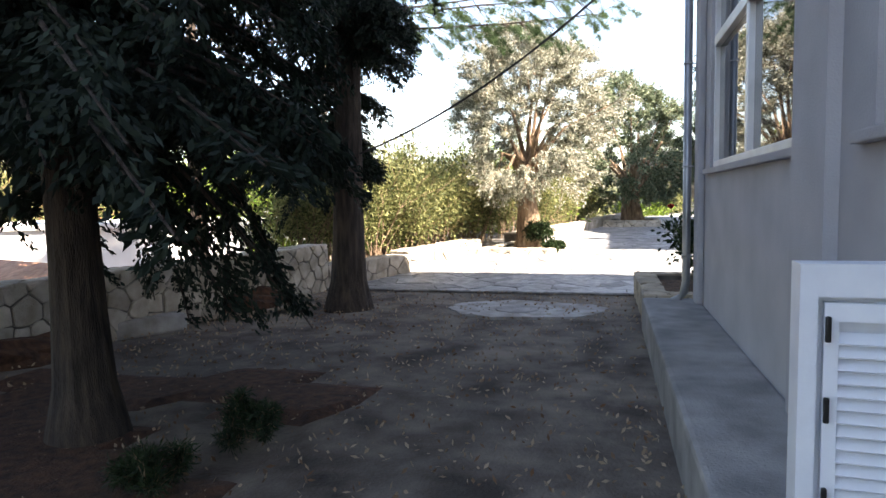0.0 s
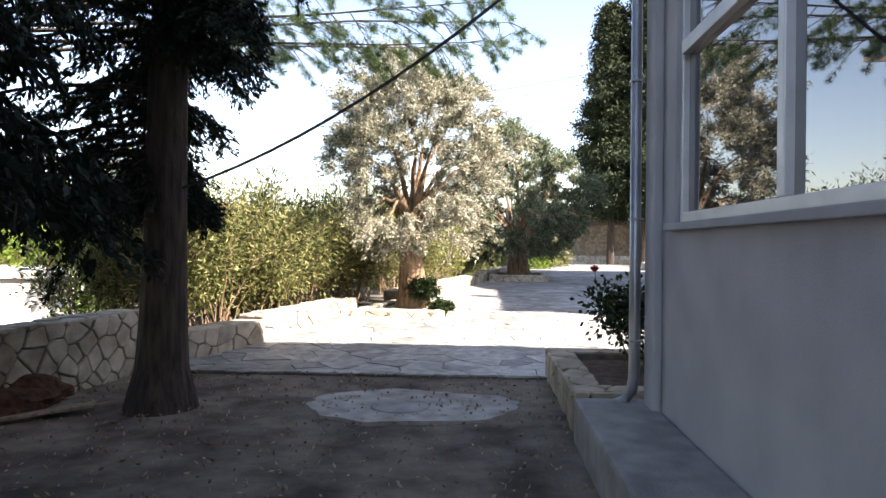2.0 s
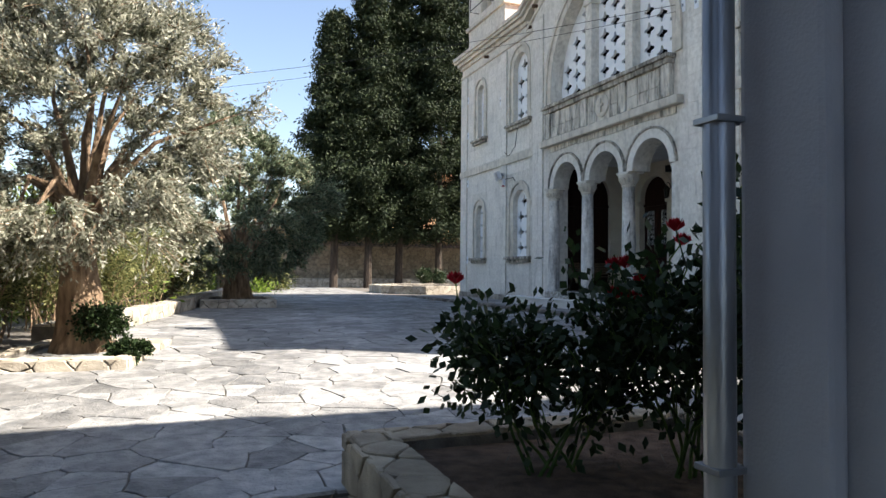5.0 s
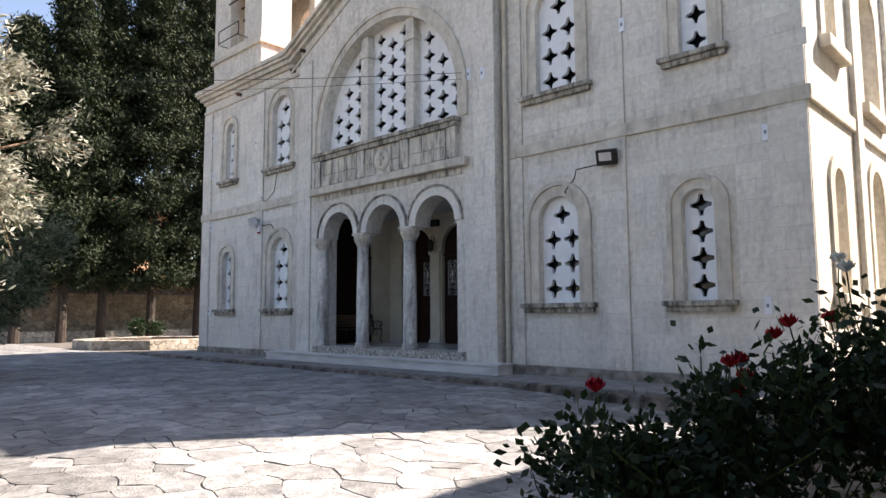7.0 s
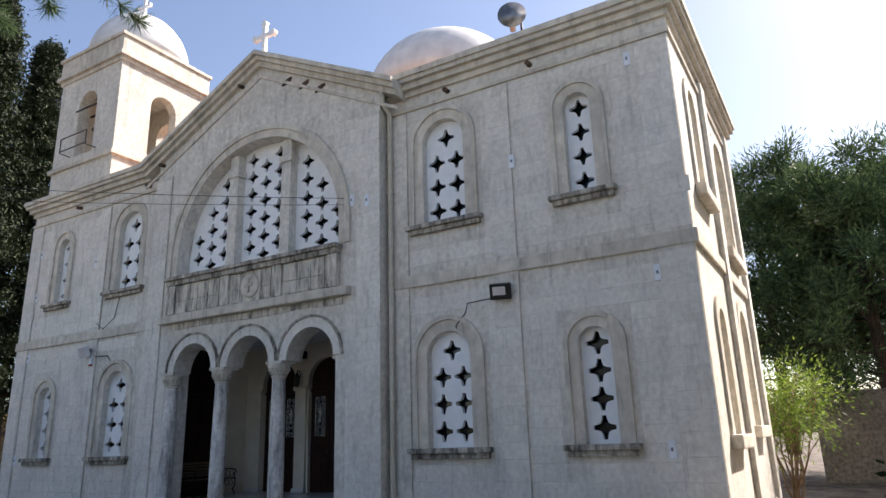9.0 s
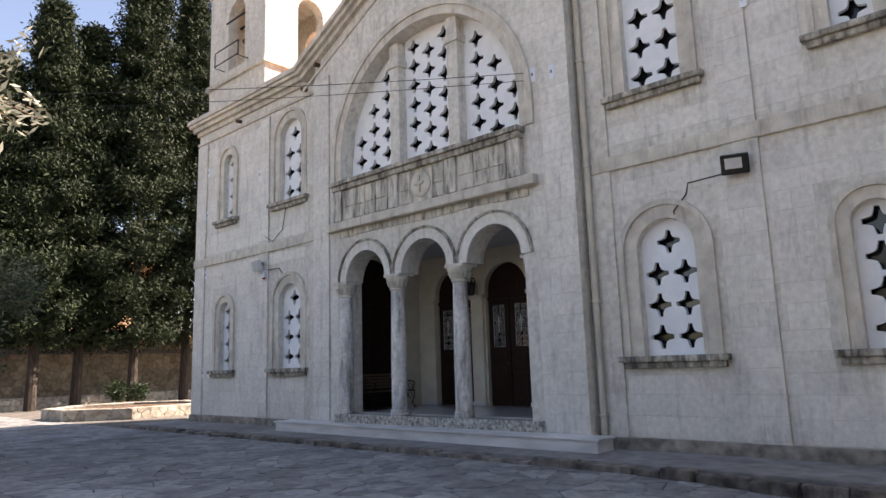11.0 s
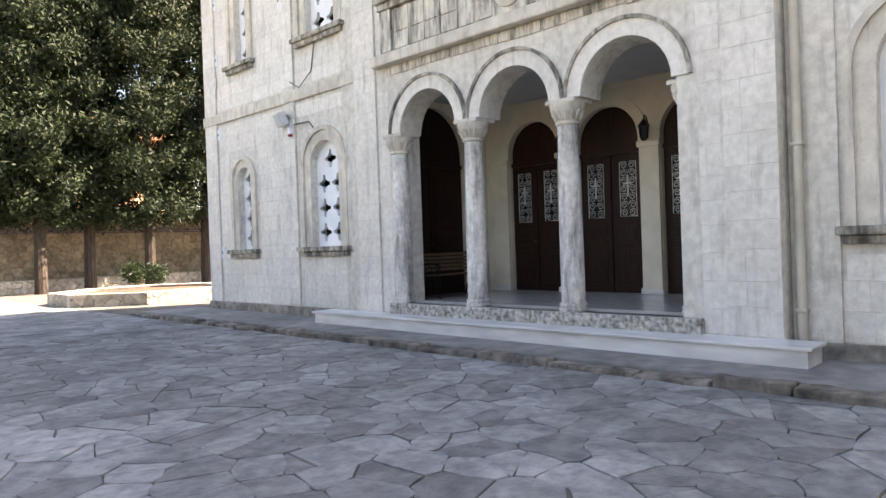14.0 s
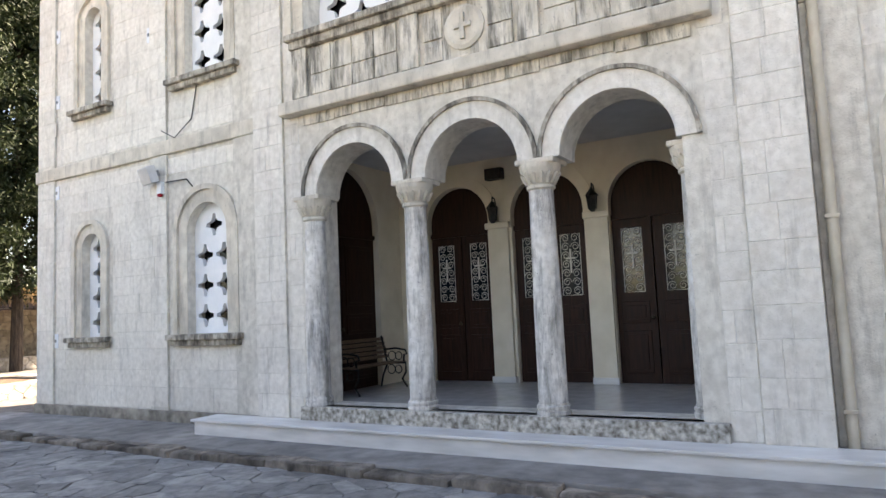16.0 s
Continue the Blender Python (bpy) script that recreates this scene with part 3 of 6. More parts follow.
for m in (c + 0.9, c - 0.9):
    hh = sp + math.sqrt(h * h - (m - c) ** 2)
    bm = boxes((BX + 0.12, BX + 0.44, m - 0.15, m + 0.15, s, hh - 0.02), (BX + 0.08, BX + 0.44, m - 0.2, m + 0.2, hh - 0.62, hh - 0.45), (BX + 0.09, BX + 0.44, m - 0.19, m + 0.19, s, s + 0.14), bevel=0.012)
    cpart("mullion", bm, M["limestone"], "stone mullion with capital", great)
# balcony panel between the porch and the great window
Z0, Z1 = 4.95, 6.03
cpart("sill_moulding", boxes((BX - 0.26, BX - 0.001, 17.0, 22.65, Z1 - 0.1, Z1), (BX - 0.2, BX - 0.001, 17.04, 22.61, Z1 - 0.22, Z1 - 0.1), bevel=0.02), M["stained_trim"], "stained sill moulding", great)
cpart("parapet", boxes((BX - 0.1, BX - 0.001, 17.08, 22.57, Z0 + 0.12, Z1 - 0.22)), M["parapet_stone"], "streaked carved stone parapet", great)
for m in (17.2, 18.8, 20.5, 22.45):
    cpart("parapet_pier", boxes((BX - 0.16, BX - 0.101, m - 0.14, m + 0.14, Z0 + 0.12, Z1 - 0.22), bevel=0.012), M["parapet_stone"], "", great)
for a, b in ((17.4, 18.6), (19.0, 19.35), (20.0, 20.3), (20.72, 22.25)):
    n = max(1, round((b - a) / 0.42))
    for i in range(n):
        for z, zz in ((Z0 + 0.14, Z0 + 0.42), (Z0 + 0.44, Z1 - 0.25)):
            cpart("carved_block", boxes((BX - 0.125, BX - 0.101, a + (b - a) * i / n + 0.008, a + (b - a) * (i + 1) / n - 0.008, z, zz), bevel=0.008), M["parapet_stone"], "", great)
bm = bmesh.new()
lathe(bm, [(0.29, 0.0), (0.29, 0.03), (0.24, 0.05), (0.1, 0.05)], (0, 0, 0), 20)
bmesh.ops.transform(bm, matrix=pose(BX - 0.1, 19.68, (Z0 + Z1) / 2 - 0.04, 0, -90, 0), verts=bm.verts)
box(bm, BX - 0.19, BX - 0.14, 19.65, 19.71, 5.28, 5.62)
box(bm, BX - 0.188, BX - 0.14, 19.56, 19.8, 5.43, 5.49)
cpart("carved_medallion", bm, M["limestone_trim"], "carved cross in a round medallion", great)
cpart("ledge", boxes((BX - 0.2, BX - 0.001, 16.75, 22.85, Z0 - 0.1, Z0 + 0.1), bevel=0.03), M["limestone_trim"], "projecting ledge over the arches")
# worn stones between the ledge and the arch rings
rng = random.Random(17)
y = 16.98
while y < 22.5:
    w = rng.uniform(0.28, 0.62)
    cpart("frieze_stone", boxes((BX - 0.022 - rng.uniform(0, 0.012), BX - 0.001, y, min(y + w - 0.012, 22.62), Z0 - 0.1 - rng.uniform(0.13, 0.17), Z0 - 0.104), bevel=0.01), M["parapet_stone"])
    y += w

# ---- porch ----
for c in ARCHES:
    bm = bmesh.new()
    n = 20
    for r0, r1, out in ((0.666, 0.885, 0.03), (0.885, 0.935, 0.065)):
        outl = [(c + r1 * math.cos(math.pi * k / n), 3.62 + r1 * math.sin(math.pi * k / n)) for k in range(n + 1)]
        inn = [(c - r0 * math.cos(math.pi * k / n), 3.62 + r0 * math.sin(math.pi * k / n)) for k in range(n + 1)]
        sheet(bm, outl + inn, [], yz(BX - out), (out - 0.001, 0, 0))
        if out < 0.05:
            ring = cpart("archivolt", bm, M["limestone_block"], "pale moulded arch ring")
            bm = bmesh.new()
        else:
            cpart("hood_mould", bm, M["stained_trim"], "weather-blackened hood mould", ring)


def column(y, x):
    bm = bmesh.new()
    lathe(bm, [(0.165, 0.14), (0.172, 0.16), (0.17, 1.2), (0.158, 2.0), (0.148, 2.68)], (x, y, FLOOR), 28)
    col = cpart("column", bm, M["column_marble"], "peeling white marble column", smooth=False)
    bm = bmesh.new()
    lathe(bm, [(0.2, 0.0), (0.205, 0.02), (0.205, 0.05), (0.19, 0.055), (0.19, 0.075), (0.2, 0.08), (0.2, 0.11), (0.18, 0.12), (0.18, 0.14)], (x, y, FLOOR), 28)
    cpart("base", bm, M["column_marble"], "", col)
    bm = bmesh.new()
    lathe(bm, [(0.15, 2.66), (0.175, 2.68), (0.175, 2.71), (0.155, 2.73), (0.175, 2.77), (0.225, 2.85), (0.25, 2.92), (0.255, 2.97), (0.24, 2.97)], (x, y, FLOOR), 28)
    box(bm, x - 0.2, x + 0.27, y - 0.25, y + 0.25, FLOOR + 2.965, FLOOR + 3.032, bevel=0.02)
    for q in range(14):
        a = math.tau * q / 14
        tube(bm, [(x + 0.165 * math.cos(a), y + 0.165 * math.sin(a), FLOOR + 2.74), (x + 0.215 * math.cos(a), y + 0.215 * math.sin(a), FLOOR + 2.84), (x + 0.25 * math.cos(a), y + 0.25 * math.sin(a), FLOOR + 2.86)], [0.024, 0.03, 0.012], 6)
    cpart("capital", bm, M["limestone_trim"], "carved scrolled capital", col)


for y in (ARCHES[0] - 0.77, ARCHES[0] + 0.97, ARCHES[1] + 0.92, ARCHES[2] + 0.82):
    column(y, BX + (0.32 if y < ARCHES[0] else 0.1))
PB = 13.3                      # rear wall of the porch
PY0, PY1 = 16.4, 23.0
cpart("porch_floor", boxes((BX + 0.161, PB + 0.25, PY0 - 0.2, PY1 + 0.2, 0.1, FLOOR - 0.004)), M["porch_tile"], "polished grey porch floor")
cpart("porch_edge", boxes((BX - 0.12, BX + 0.16, ARCHES[0] - 0.98, ARCHES[2] + 1.0, 0.36, FLOOR), bevel=0.015), M["pitted_stone"], "pitted white stone threshold")
cpart("step", boxes((BX - 0.5, BX - 0.001, 15.6, 24.4, 0.172, 0.36)), M["marble"], "white marble step")
cpart("step_nosing", boxes((BX - 0.54, BX - 0.001, 15.55, 24.45, 0.361, 0.40), bevel=0.01), M["marble"])
DOORS = [(18.31, 0.63), (20.01, 0.65), (21.73, 0.63)]
bm = bmesh.new()
sheet(bm, rect(PY0, PY1, FLOOR - 0.1, 4.78), [arch(c, h, FLOOR - 0.05, 3.45) for c, h in DOORS], yz(PB), (0.3, 0, 0))
cpart("porch_wall", bm, M["plaster"], "cream plastered porch wall")
bm = bmesh.new()
sheet(bm, rect(BX + 0.501, PB, FLOOR - 0.1, 4.78), [arch(11.65, 0.95, FLOOR - 0.05, 3.45)], xz(PY1), (0, 0.25, 0))
cpart("porch_wall", bm, M["plaster"], "cream plastered porch wall")
bm = bmesh.new()
sheet(bm, rect(BX + 0.501, PB, FLOOR - 0.1, 4.78), [arch(11.65, 0.95, FLOOR - 0.05, 3.45)], xz(PY0 - 0.25), (0, 0.25, 0))
cpart("porch_wall", bm, M["plaster"], "cream plastered porch wall")
cpart("porch_ceiling", boxes((BX + 0.501, PB, PY0, PY1, 4.5, 4.6)), M["ceiling_grey"], "grey plastered porch ceiling")
for c, h in DOORS:
    bm = bmesh.new()
    sheet(bm, arch_band(c, h, h + 0.2, 3.24, 3.45), [], yz(PB - 0.03), (0.029, 0, 0))
    cpart("door_arch", bm, M["plaster"])
for y0, y1 in ((17.28, 17.67), (18.95, 19.31), (20.71, 21.09), (22.37, 22.76)):
    cpart("porch_pilaster", boxes((PB - 0.07, PB - 0.001, y0, y1, FLOOR, 3.24)), M["plaster"])
    cpart("pilaster_cap", boxes((PB - 0.12, PB - 0.001, y0 - 0.04, y1 + 0.04, 3.24, 3.35), bevel=0.02), M["plaster"])
    cpart("pilaster_foot", boxes((PB - 0.11, PB - 0.001, y0 - 0.03, y1 + 0.03, FLOOR, FLOOR + 0.1)), M["marble"])


def spiral(bm, cy, cz, r, x, turns=1.4, flip=1):
    pts = [(x, cy + flip * r * (1 - 0.75 * q / 12) * math.cos(turns * math.tau * q / 12), cz + r * (1 - 0.75 * q / 12) * math.sin(turns * math.tau * q / 12)) for q in range(13)]
    tube(bm, pts, 0.007, 4)


def double_door(centre, half, rot, glazed=True):
    """Two panelled leaves with iron grilles under an arched dark fanlight; faces -x before it is turned."""
    top = 3.45 - FLOOR
    bm = bmesh.new()
    sheet(bm, [(-half - 0.02, 2.66), (half + 0.02, 2.66)] + [((half + 0.02) * math.cos(math.pi * k / 16), top + (half + 0.02) * math.sin(math.pi * k / 16)) for k in range(17)], [], yz(0.05), (0.05, 0, 0))
    box(bm, 0.0, 0.12, -half, half, 2.6, 2.68)
    holder = part("double_door", bm, M["door_wood"], church, "dark brown panelled double door with iron grilles" if glazed else "dark brown panelled double door")
    holder.matrix_basis = Matrix.Translation(-ORIGIN) @ Matrix.Translation(centre) @ pose(0, 0, 0, 0, 0, rot)
    for sg in (-1, 1):
        a, b = sorted((sg * 0.012, sg * (half + 0.02)))
        bm = bmesh.new()
        grille = rect(a + 0.15, b - 0.15, 1.42, 2.46)
        sheet(bm, rect(a, b, 0.0, 2.6), [grille] if glazed else [], yz(0.04), (0.06, 0, 0))
        for z0, z1 in ((0.16, 0.82), (0.94, 1.28)) + (() if glazed else ((1.42, 2.46),)):
            box(bm, 0.025, 0.041, a + 0.1, b - 0.1, z0, z1, bevel=0.012)
            box(bm, 0.015, 0.026, a + 0.16, b - 0.16, z0 + 0.06, z1 - 0.06, bevel=0.008)
        leaf = part("door_leaf", bm, M["door_wood"], holder)
        if not glazed:
            continue
        part("glass", boxes((0.085, 0.09, a + 0.15, b - 0.15, 1.42, 2.46)), M["dark_glass"], holder)
        bm = bmesh.new()
        m = (a + b) / 2
        w = (b - a) / 2 - 0.16
        tube(bm, [(0.05, m - w, 1.43), (0.05, m - w, 2.45), (0.05, m + w, 2.45), (0.05, m + w, 1.43), (0.05, m - w, 1.43)], 0.009, 4)
        for r in range(7):
            z = 1.5 + 0.148 * r
            spiral(bm, m - w * 0.5, z, w * 0.46, 0.05, 1.5, 1 if r % 2 else -1)
            spiral(bm, m + w * 0.5, z, w * 0.46, 0.05, 1.5, -1 if r % 2 else 1)
        box(bm, 0.035, 0.05, m - 0.014, m + 0.014, 1.8, 2.2)
        box(bm, 0.0352, 0.05, m - 0.085, m + 0.085, 2.03, 2.06)
        part("grille", bm, M["iron_white"], holder, "pale scrolled iron grille with a cross")
    bm = bmesh.new()
    lathe(bm, [(0.012, 0), (0.012, 0.04), (0.03, 0.05), (0.03, 0.07), (0.01, 0.08)], (0, 0, 0), 10)
    bmesh.ops.transform(bm, matrix=pose(0.04, 0.06, 1.02, 0, -90, 0), verts=bm.verts)
    part("door_handle", bm, M["bell_metal"], holder)


for c, h in DOORS:
    double_door(Vector((PB + 0.08, c, FLOOR)), h, 0)
double_door(Vector((11.65, PY1 + 0.08, FLOOR)), 0.95, 90, False)
double_door(Vector((11.65, PY0 - 0.08, FLOOR)), 0.95, -90, False)

# ---- roof things of the church: belfry, dome, crosses ----
TX0, TX1, TY0, TY1 = 10.7, 14.1, 26.75, 30.05
TZ = 9.9
bm = bmesh.new()
for x in (TX0, TX1 - 0.35):
    sheet(bm, rect(TY0, TY1, TZ, 14.2), [arch(28.4, 0.5, 11.25, 13.05)], yz(x), (0.35, 0, 0))
for y in (TY0, TY1 - 0.35):
    sheet(bm, rect(TX0 + 0.35, TX1 - 0.35, TZ, 14.2), [arch((TX0 + TX1) / 2, 0.5, 11.25, 13.05)], xz(y), (0, 0.35, 0))
belfry = cpart("belfry", bm, M["limestone"], "square stone bell tower with arched openings")
for out, a, b in ((0.06, 14.2, 14.35), (0.16, 14.35, 14.5), (0.08, 14.5, 15.1), (0.14, 15.1, 15.22), (0.1, 10.85, 11.0)):
    cpart("moulding", boxes((TX0 - out, TX1 + out, TY0 - out, TY1 + out, a, b), bevel=0.015), M["limestone_trim"], "", belfry)
bm = bmesh.new()
lathe(bm, [(1.72 * math.cos(a), 15.3 + 2.0 * math.sin(a)) for a in [math.pi / 2 * k / 10 for k in range(10)]] + [(0.05, 17.3)], ((TX0 + TX1) / 2, (TY0 + TY1) / 2, 0), 32)
cpart("belfry_dome", bm, M["dome_white"], "white plastered dome", belfry, smooth=True)
bm = bmesh.new()
lathe(bm, [(0.05, 0.55), (0.12, 0.52), (0.18, 0.4), (0.24, 0.15), (0.34, 0.0), (0.3, 0.0)], (TX0 + 0.6, 28.4, 12.3), 20)
cpart("bell", bm, M["bell_metal"], "dark bronze bell", belfry)
bm = bmesh.new()
tube(bm, [(TX0 - 0.05, 27.85, 12.9), (TX0 - 0.05, 28.95, 12.9)], 0.03, 6)
tube(bm, [(TX0 + 0.5, 27.8, 12.95), (TX0 + 0.5, 29.0, 12.95)], 0.04, 6)
for z in (11.35, 11.8):
    tube(bm, [(TX0 - 0.35, 27.7, z), (TX0 - 0.35, 29.1, z)], 0.02, 6)
for y in (27.7, 29.1):
    tube(bm, [(TX0 - 0.35, y, 11.8), (TX0 - 0.35, y, 11.3), (TX0, y, 11.3)], 0.02, 6)
cpart("bell_rail", bm, M["iron_black"], "black iron rail and bell beam", belfry)


def stone_cross(x, y, z, s):
    bm = boxes((x - 0.06 * s, x + 0.06 * s, y - 0.07 * s, y + 0.07 * s, z, z + 1.1 * s), (x - 0.055 * s, x + 0.055 * s, y - 0.36 * s, y + 0.36 * s, z + 0.62 * s, z + 0.76 * s), bevel=0.015)
    for dy, dz in ((-0.36, 0.69), (0.36, 0.69), (0, 1.1)):
        tube(bm, [(x - 0.07 * s, y + dy * s, z + dz * s), (x + 0.07 * s, y + dy * s, z + dz * s)], 0.1 * s, 12)
    lathe(bm, [(0.3 * s, -0.12 * s), (0.28 * s, -0.02), (0.15 * s, 0.06 * s), (0.08 * s, 0.1 * s)], (x, y, z), 16)
    cpart("roof_cross", bm, M["lattice"], "white stone cross")


# clay water spouts under the eaves and broken hollows below the gable
for x, y, z in ((FX, 12.44, 9.12), (FX, 14.38, 9.12), (BX, 23.35, 9.42), (BX, 20.4, 10.95), (FX, 24.3, 9.12), (FX, 27.6, 9.12)):
    bm = bmesh.new()
    tube(bm, [(x + 0.05, y, z), (x - 0.16, y, z - 0.03)], 0.055, 10)
    cpart("water_spout", bm, M["rust_clay"], "rusty brown water spout")
for k, (y, z) in enumerate(((18.83, 10.62), (18.27, 10.36), (17.75, 10.1))):
    bm = bmesh.new()
    bmesh.ops.create_icosphere(bm, subdivisions=2, radius=1.0)
    for v in bm.verts:
        q = 1 + 0.35 * noise.noise(v.co * 1.7 + Vector((k * 3.0, 0, 0)))
        v.co = Vector((BX - 0.005 + v.co.x * 0.03 * q, y + v.co.y * 0.17 * q, z + v.co.z * 0.08 * q - v.co.y * 0.07))
    cpart("nest_patch", bm, M["rust_clay"], "dark mud nest stuck under the gable")


stone_cross(BX + 0.15, YC + 0.1, TOP + 2.4, 0.9)
stone_cross((TX0 + TX1) / 2, (TY0 + TY1) / 2, 17.3, 0.8)
bm = bmesh.new()
lathe(bm, [(3.0, 9.8), (3.0, 14.25)] + [(3.1 * math.cos(a), 14.3 + 2.75 * math.sin(a)) for a in [math.pi / 2 * k / 14 for k in range(14)]] + [(0.1, 17.05)], (19.5, 19.45, 0), 48)
cpart("main_dome", bm, M["dome_white"], "white main dome on a drum", smooth=True)
# ---- apron in front of the church ----
bm = boxes((8.95, FX - 0.071, Y0 - 1.2, 31.0, -0.1, 0.172), bevel=0.02)
apron = tagged(part("apron", bm, M["concrete"]), "old concrete apron along the church front", "pavement", kind="structure")
rng = random.Random(8)
y = Y0 - 1.2
while y < 31.0:
    w = rng.uniform(0.35, 1.2)
    bm = bmesh.new()
    box(bm, 8.7 + rng.uniform(-0.05, 0.05), 8.945, y, min(y + w - 0.02, 31), -0.1, 0.165 + rng.uniform(-0.05, 0.025), bevel=0.025)
    bmesh.ops.subdivide_edges(bm, edges=[e for e in bm.edges if e.calc_length() > 0.2], cuts=3, use_grid_fill=True)
    for v in bm.verts:
        v.co += Vector((0.035, 0.0, 0.022)) * noise.noise(v.co * 6.0)
    part("kerb_stone", bm, M["broken_kerb"], apron, "")
    y += w

# ---- white house ----
HX, HY = 1.56, 6.4
bm = bmesh.new()
sheet(bm, rect(-9.0, HY, -0.4, 7.5), [rect(2.7, 5.86, 1.51, 3.2), rect(-1.2, 1.75, 1.51, 3.2)], yz(HX), (0.3, 0, 0))
# yard side takes the darkened paint, courtyard side keeps plain cream
tagged(part("wall_house_west", bm, M["shaded_house_paint"]), "white house wall beside the yard, paint darkened for tree shade", "wall", kind="structure")
bm = bmesh.new()
sheet(bm, rect(HX + 0.301, 8.0, -0.4, 7.5), [], xz(HY), (0, -0.3, 0))
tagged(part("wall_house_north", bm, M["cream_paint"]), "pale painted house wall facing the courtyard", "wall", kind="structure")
tagged(part("roof_house", boxes((HX - 0.45, 8.4, -9.0, HY + 0.5, 7.531, 7.75)), M["cream_paint"]), "flat concrete house roof with eaves", "roof", kind="structure")
tagged(part("wall_house_back", boxes((7.7, 8.0, -8.7, HY - 0.301, -0.4, 7.5), (HX + 0.301, 8.0, -9.0, -8.701, -0.4, 7.5)), M["shaded_house_paint"]), "white house wall, paint darkened for shade", "wall", kind="structure")
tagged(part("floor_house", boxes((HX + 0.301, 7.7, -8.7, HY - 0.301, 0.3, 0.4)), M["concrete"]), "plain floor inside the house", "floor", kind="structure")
tagged(part("pilaster_house", boxes((HX - 0.06, HX - 0.001, 2.12, 2.66, 0.06, 7.5)), M["shaded_house_paint"]), "shallow painted pilaster on the house", "wall", kind="structure")
tagged(part("corner_house", boxes((HX - 0.07, HX - 0.001, HY - 0.25, HY + 0.02, 0.06, 7.5), bevel=0.02), M["shaded_house_paint"]), "painted corner of the house", "wall", kind="structure")


def house_window(name, a, b, mulls):
    w = thing(name, "aluminium sliding window reflecting sky and trees", "window", (HX, a, 1.51), kind="structure")

    def p(n, dims, mat, label="", bevel=0.008):
        bm = boxes(*dims, bevel=bevel)
        bmesh.ops.translate(bm, vec=(-HX, -a, -1.51), verts=bm.verts)
        return part(n, bm, mat, w, label)
    p("window_sill", [(HX - 0.05, HX + 0.12, a - 0.03, b + 0.12, 1.46, 1.51)], M["shaded_house_paint"], "painted sill")
    p("window_frame", [(HX + 0.03, HX + 0.13, a, a + 0.05, 1.51, 3.2), (HX + 0.03, HX + 0.13, b - 0.05, b, 1.51, 3.2), (HX + 0.03, HX + 0.13, a + 0.05, b - 0.05, 1.51, 1.58), (HX + 0.03, HX + 0.13, a + 0.05, b - 0.05, 3.14, 3.2), (HX + 0.02, HX + 0.13, a + 0.05, b - 0.05, 2.64, 2.73)], M["aluminium"], "aluminium frame")
    ys = [a + 0.05, *mulls, b - 0.05]
    for m in mulls:
        p("mullion", [(HX + 0.025, HX + 0.12, m - 0.035, m + 0.035, 1.58, 3.14)], M["aluminium"])
    for y0, y1 in zip(ys, ys[1:]):
        p("pane", [(HX + 0.075, HX + 0.085, y0, y1, 1.58, 2.64)], M["window_glass"], "reflecting glass", 0)
        p("pane", [(HX + 0.075, HX + 0.085, y0, y1, 2.73, 3.14)], M["window_glass"], "reflecting glass", 0)
    return w


house_window("window_1", 2.7, 5.86, [4.3])
house_window("window_2", -1.2, 1.75, [0.3])
tagged(part("ledge_house", boxes((0.98, HX - 0.001, -9.0, 6.55, -0.4, 0.16), bevel=0.03), M["concrete"]), "raw concrete ledge along the house foot", "ledge", kind="structure")


def porch_slab(x0, x1, z, name):
    t = thing(name, "cream balcony slab with mint green underside", "balcony", (x0, HY + 0.051, z), kind="structure")
    part("slab", boxes((0, x1 - x0, 0, 0.3, 0.03, 0.3), bevel=0.02), M["cream_paint"], t)
    part("soffit", boxes((0.02, x1 - x0 - 0.02, 0, 0.28, 0, 0.029)), M["mint_paint"], t, "mint green soffit")


porch_slab(2.2, 8.0, 3.35, "balcony_1")
tagged(part("eaves_house", boxes((HX - 0.43, 8.38, HY + 0.001, HY + 0.48, 7.5, 7.53)), M["mint_paint"]), "mint green soffit under the house eaves", "eaves", kind="structure")

# unseen block, set back and sized to carry the house shadow farther east
tagged(part("wall_house_shadow_wing", boxes((8.001, 16.0, -8.7, 5.5, -0.4, 9.4)), M["cream_paint"]), "unseen taller wing added to lengthen the house shadow", "wall", kind="structure")
tagged(part("roof_house_shadow_wing", boxes((8.1, 16.3, -9.0, 5.85, 9.401, 9.6)), M["cream_paint"]), "flat roof of the unseen wing added for the house shadow", "roof", kind="structure")

# downpipe at the house corner
pipe = thing("downpipe", "grey metal rain pipe with a bent foot", "pipe", (1.42, HY + 0.02, 0))
bm = bmesh.new()
tube(bm, [(0, 0, 7.4), (0, 0, 0.36), (-0.02, 0.0, 0.24), (-0.07, 0.01, 0.17), (-0.13, 0.02, 0.14)], 0.042, 16)
part("tube", bm, M["pipe_grey"], pipe, smooth=True)
for z in (0.62, 1.55, 2.6, 3.6):
    part("clamp", boxes((-0.047, 0.047, -0.047, 0.047, z, z + 0.018), (0.04, 0.07, -0.008, 0.008, z + 0.002, z + 0.014), bevel=0.003), M["grey_metal"], pipe)

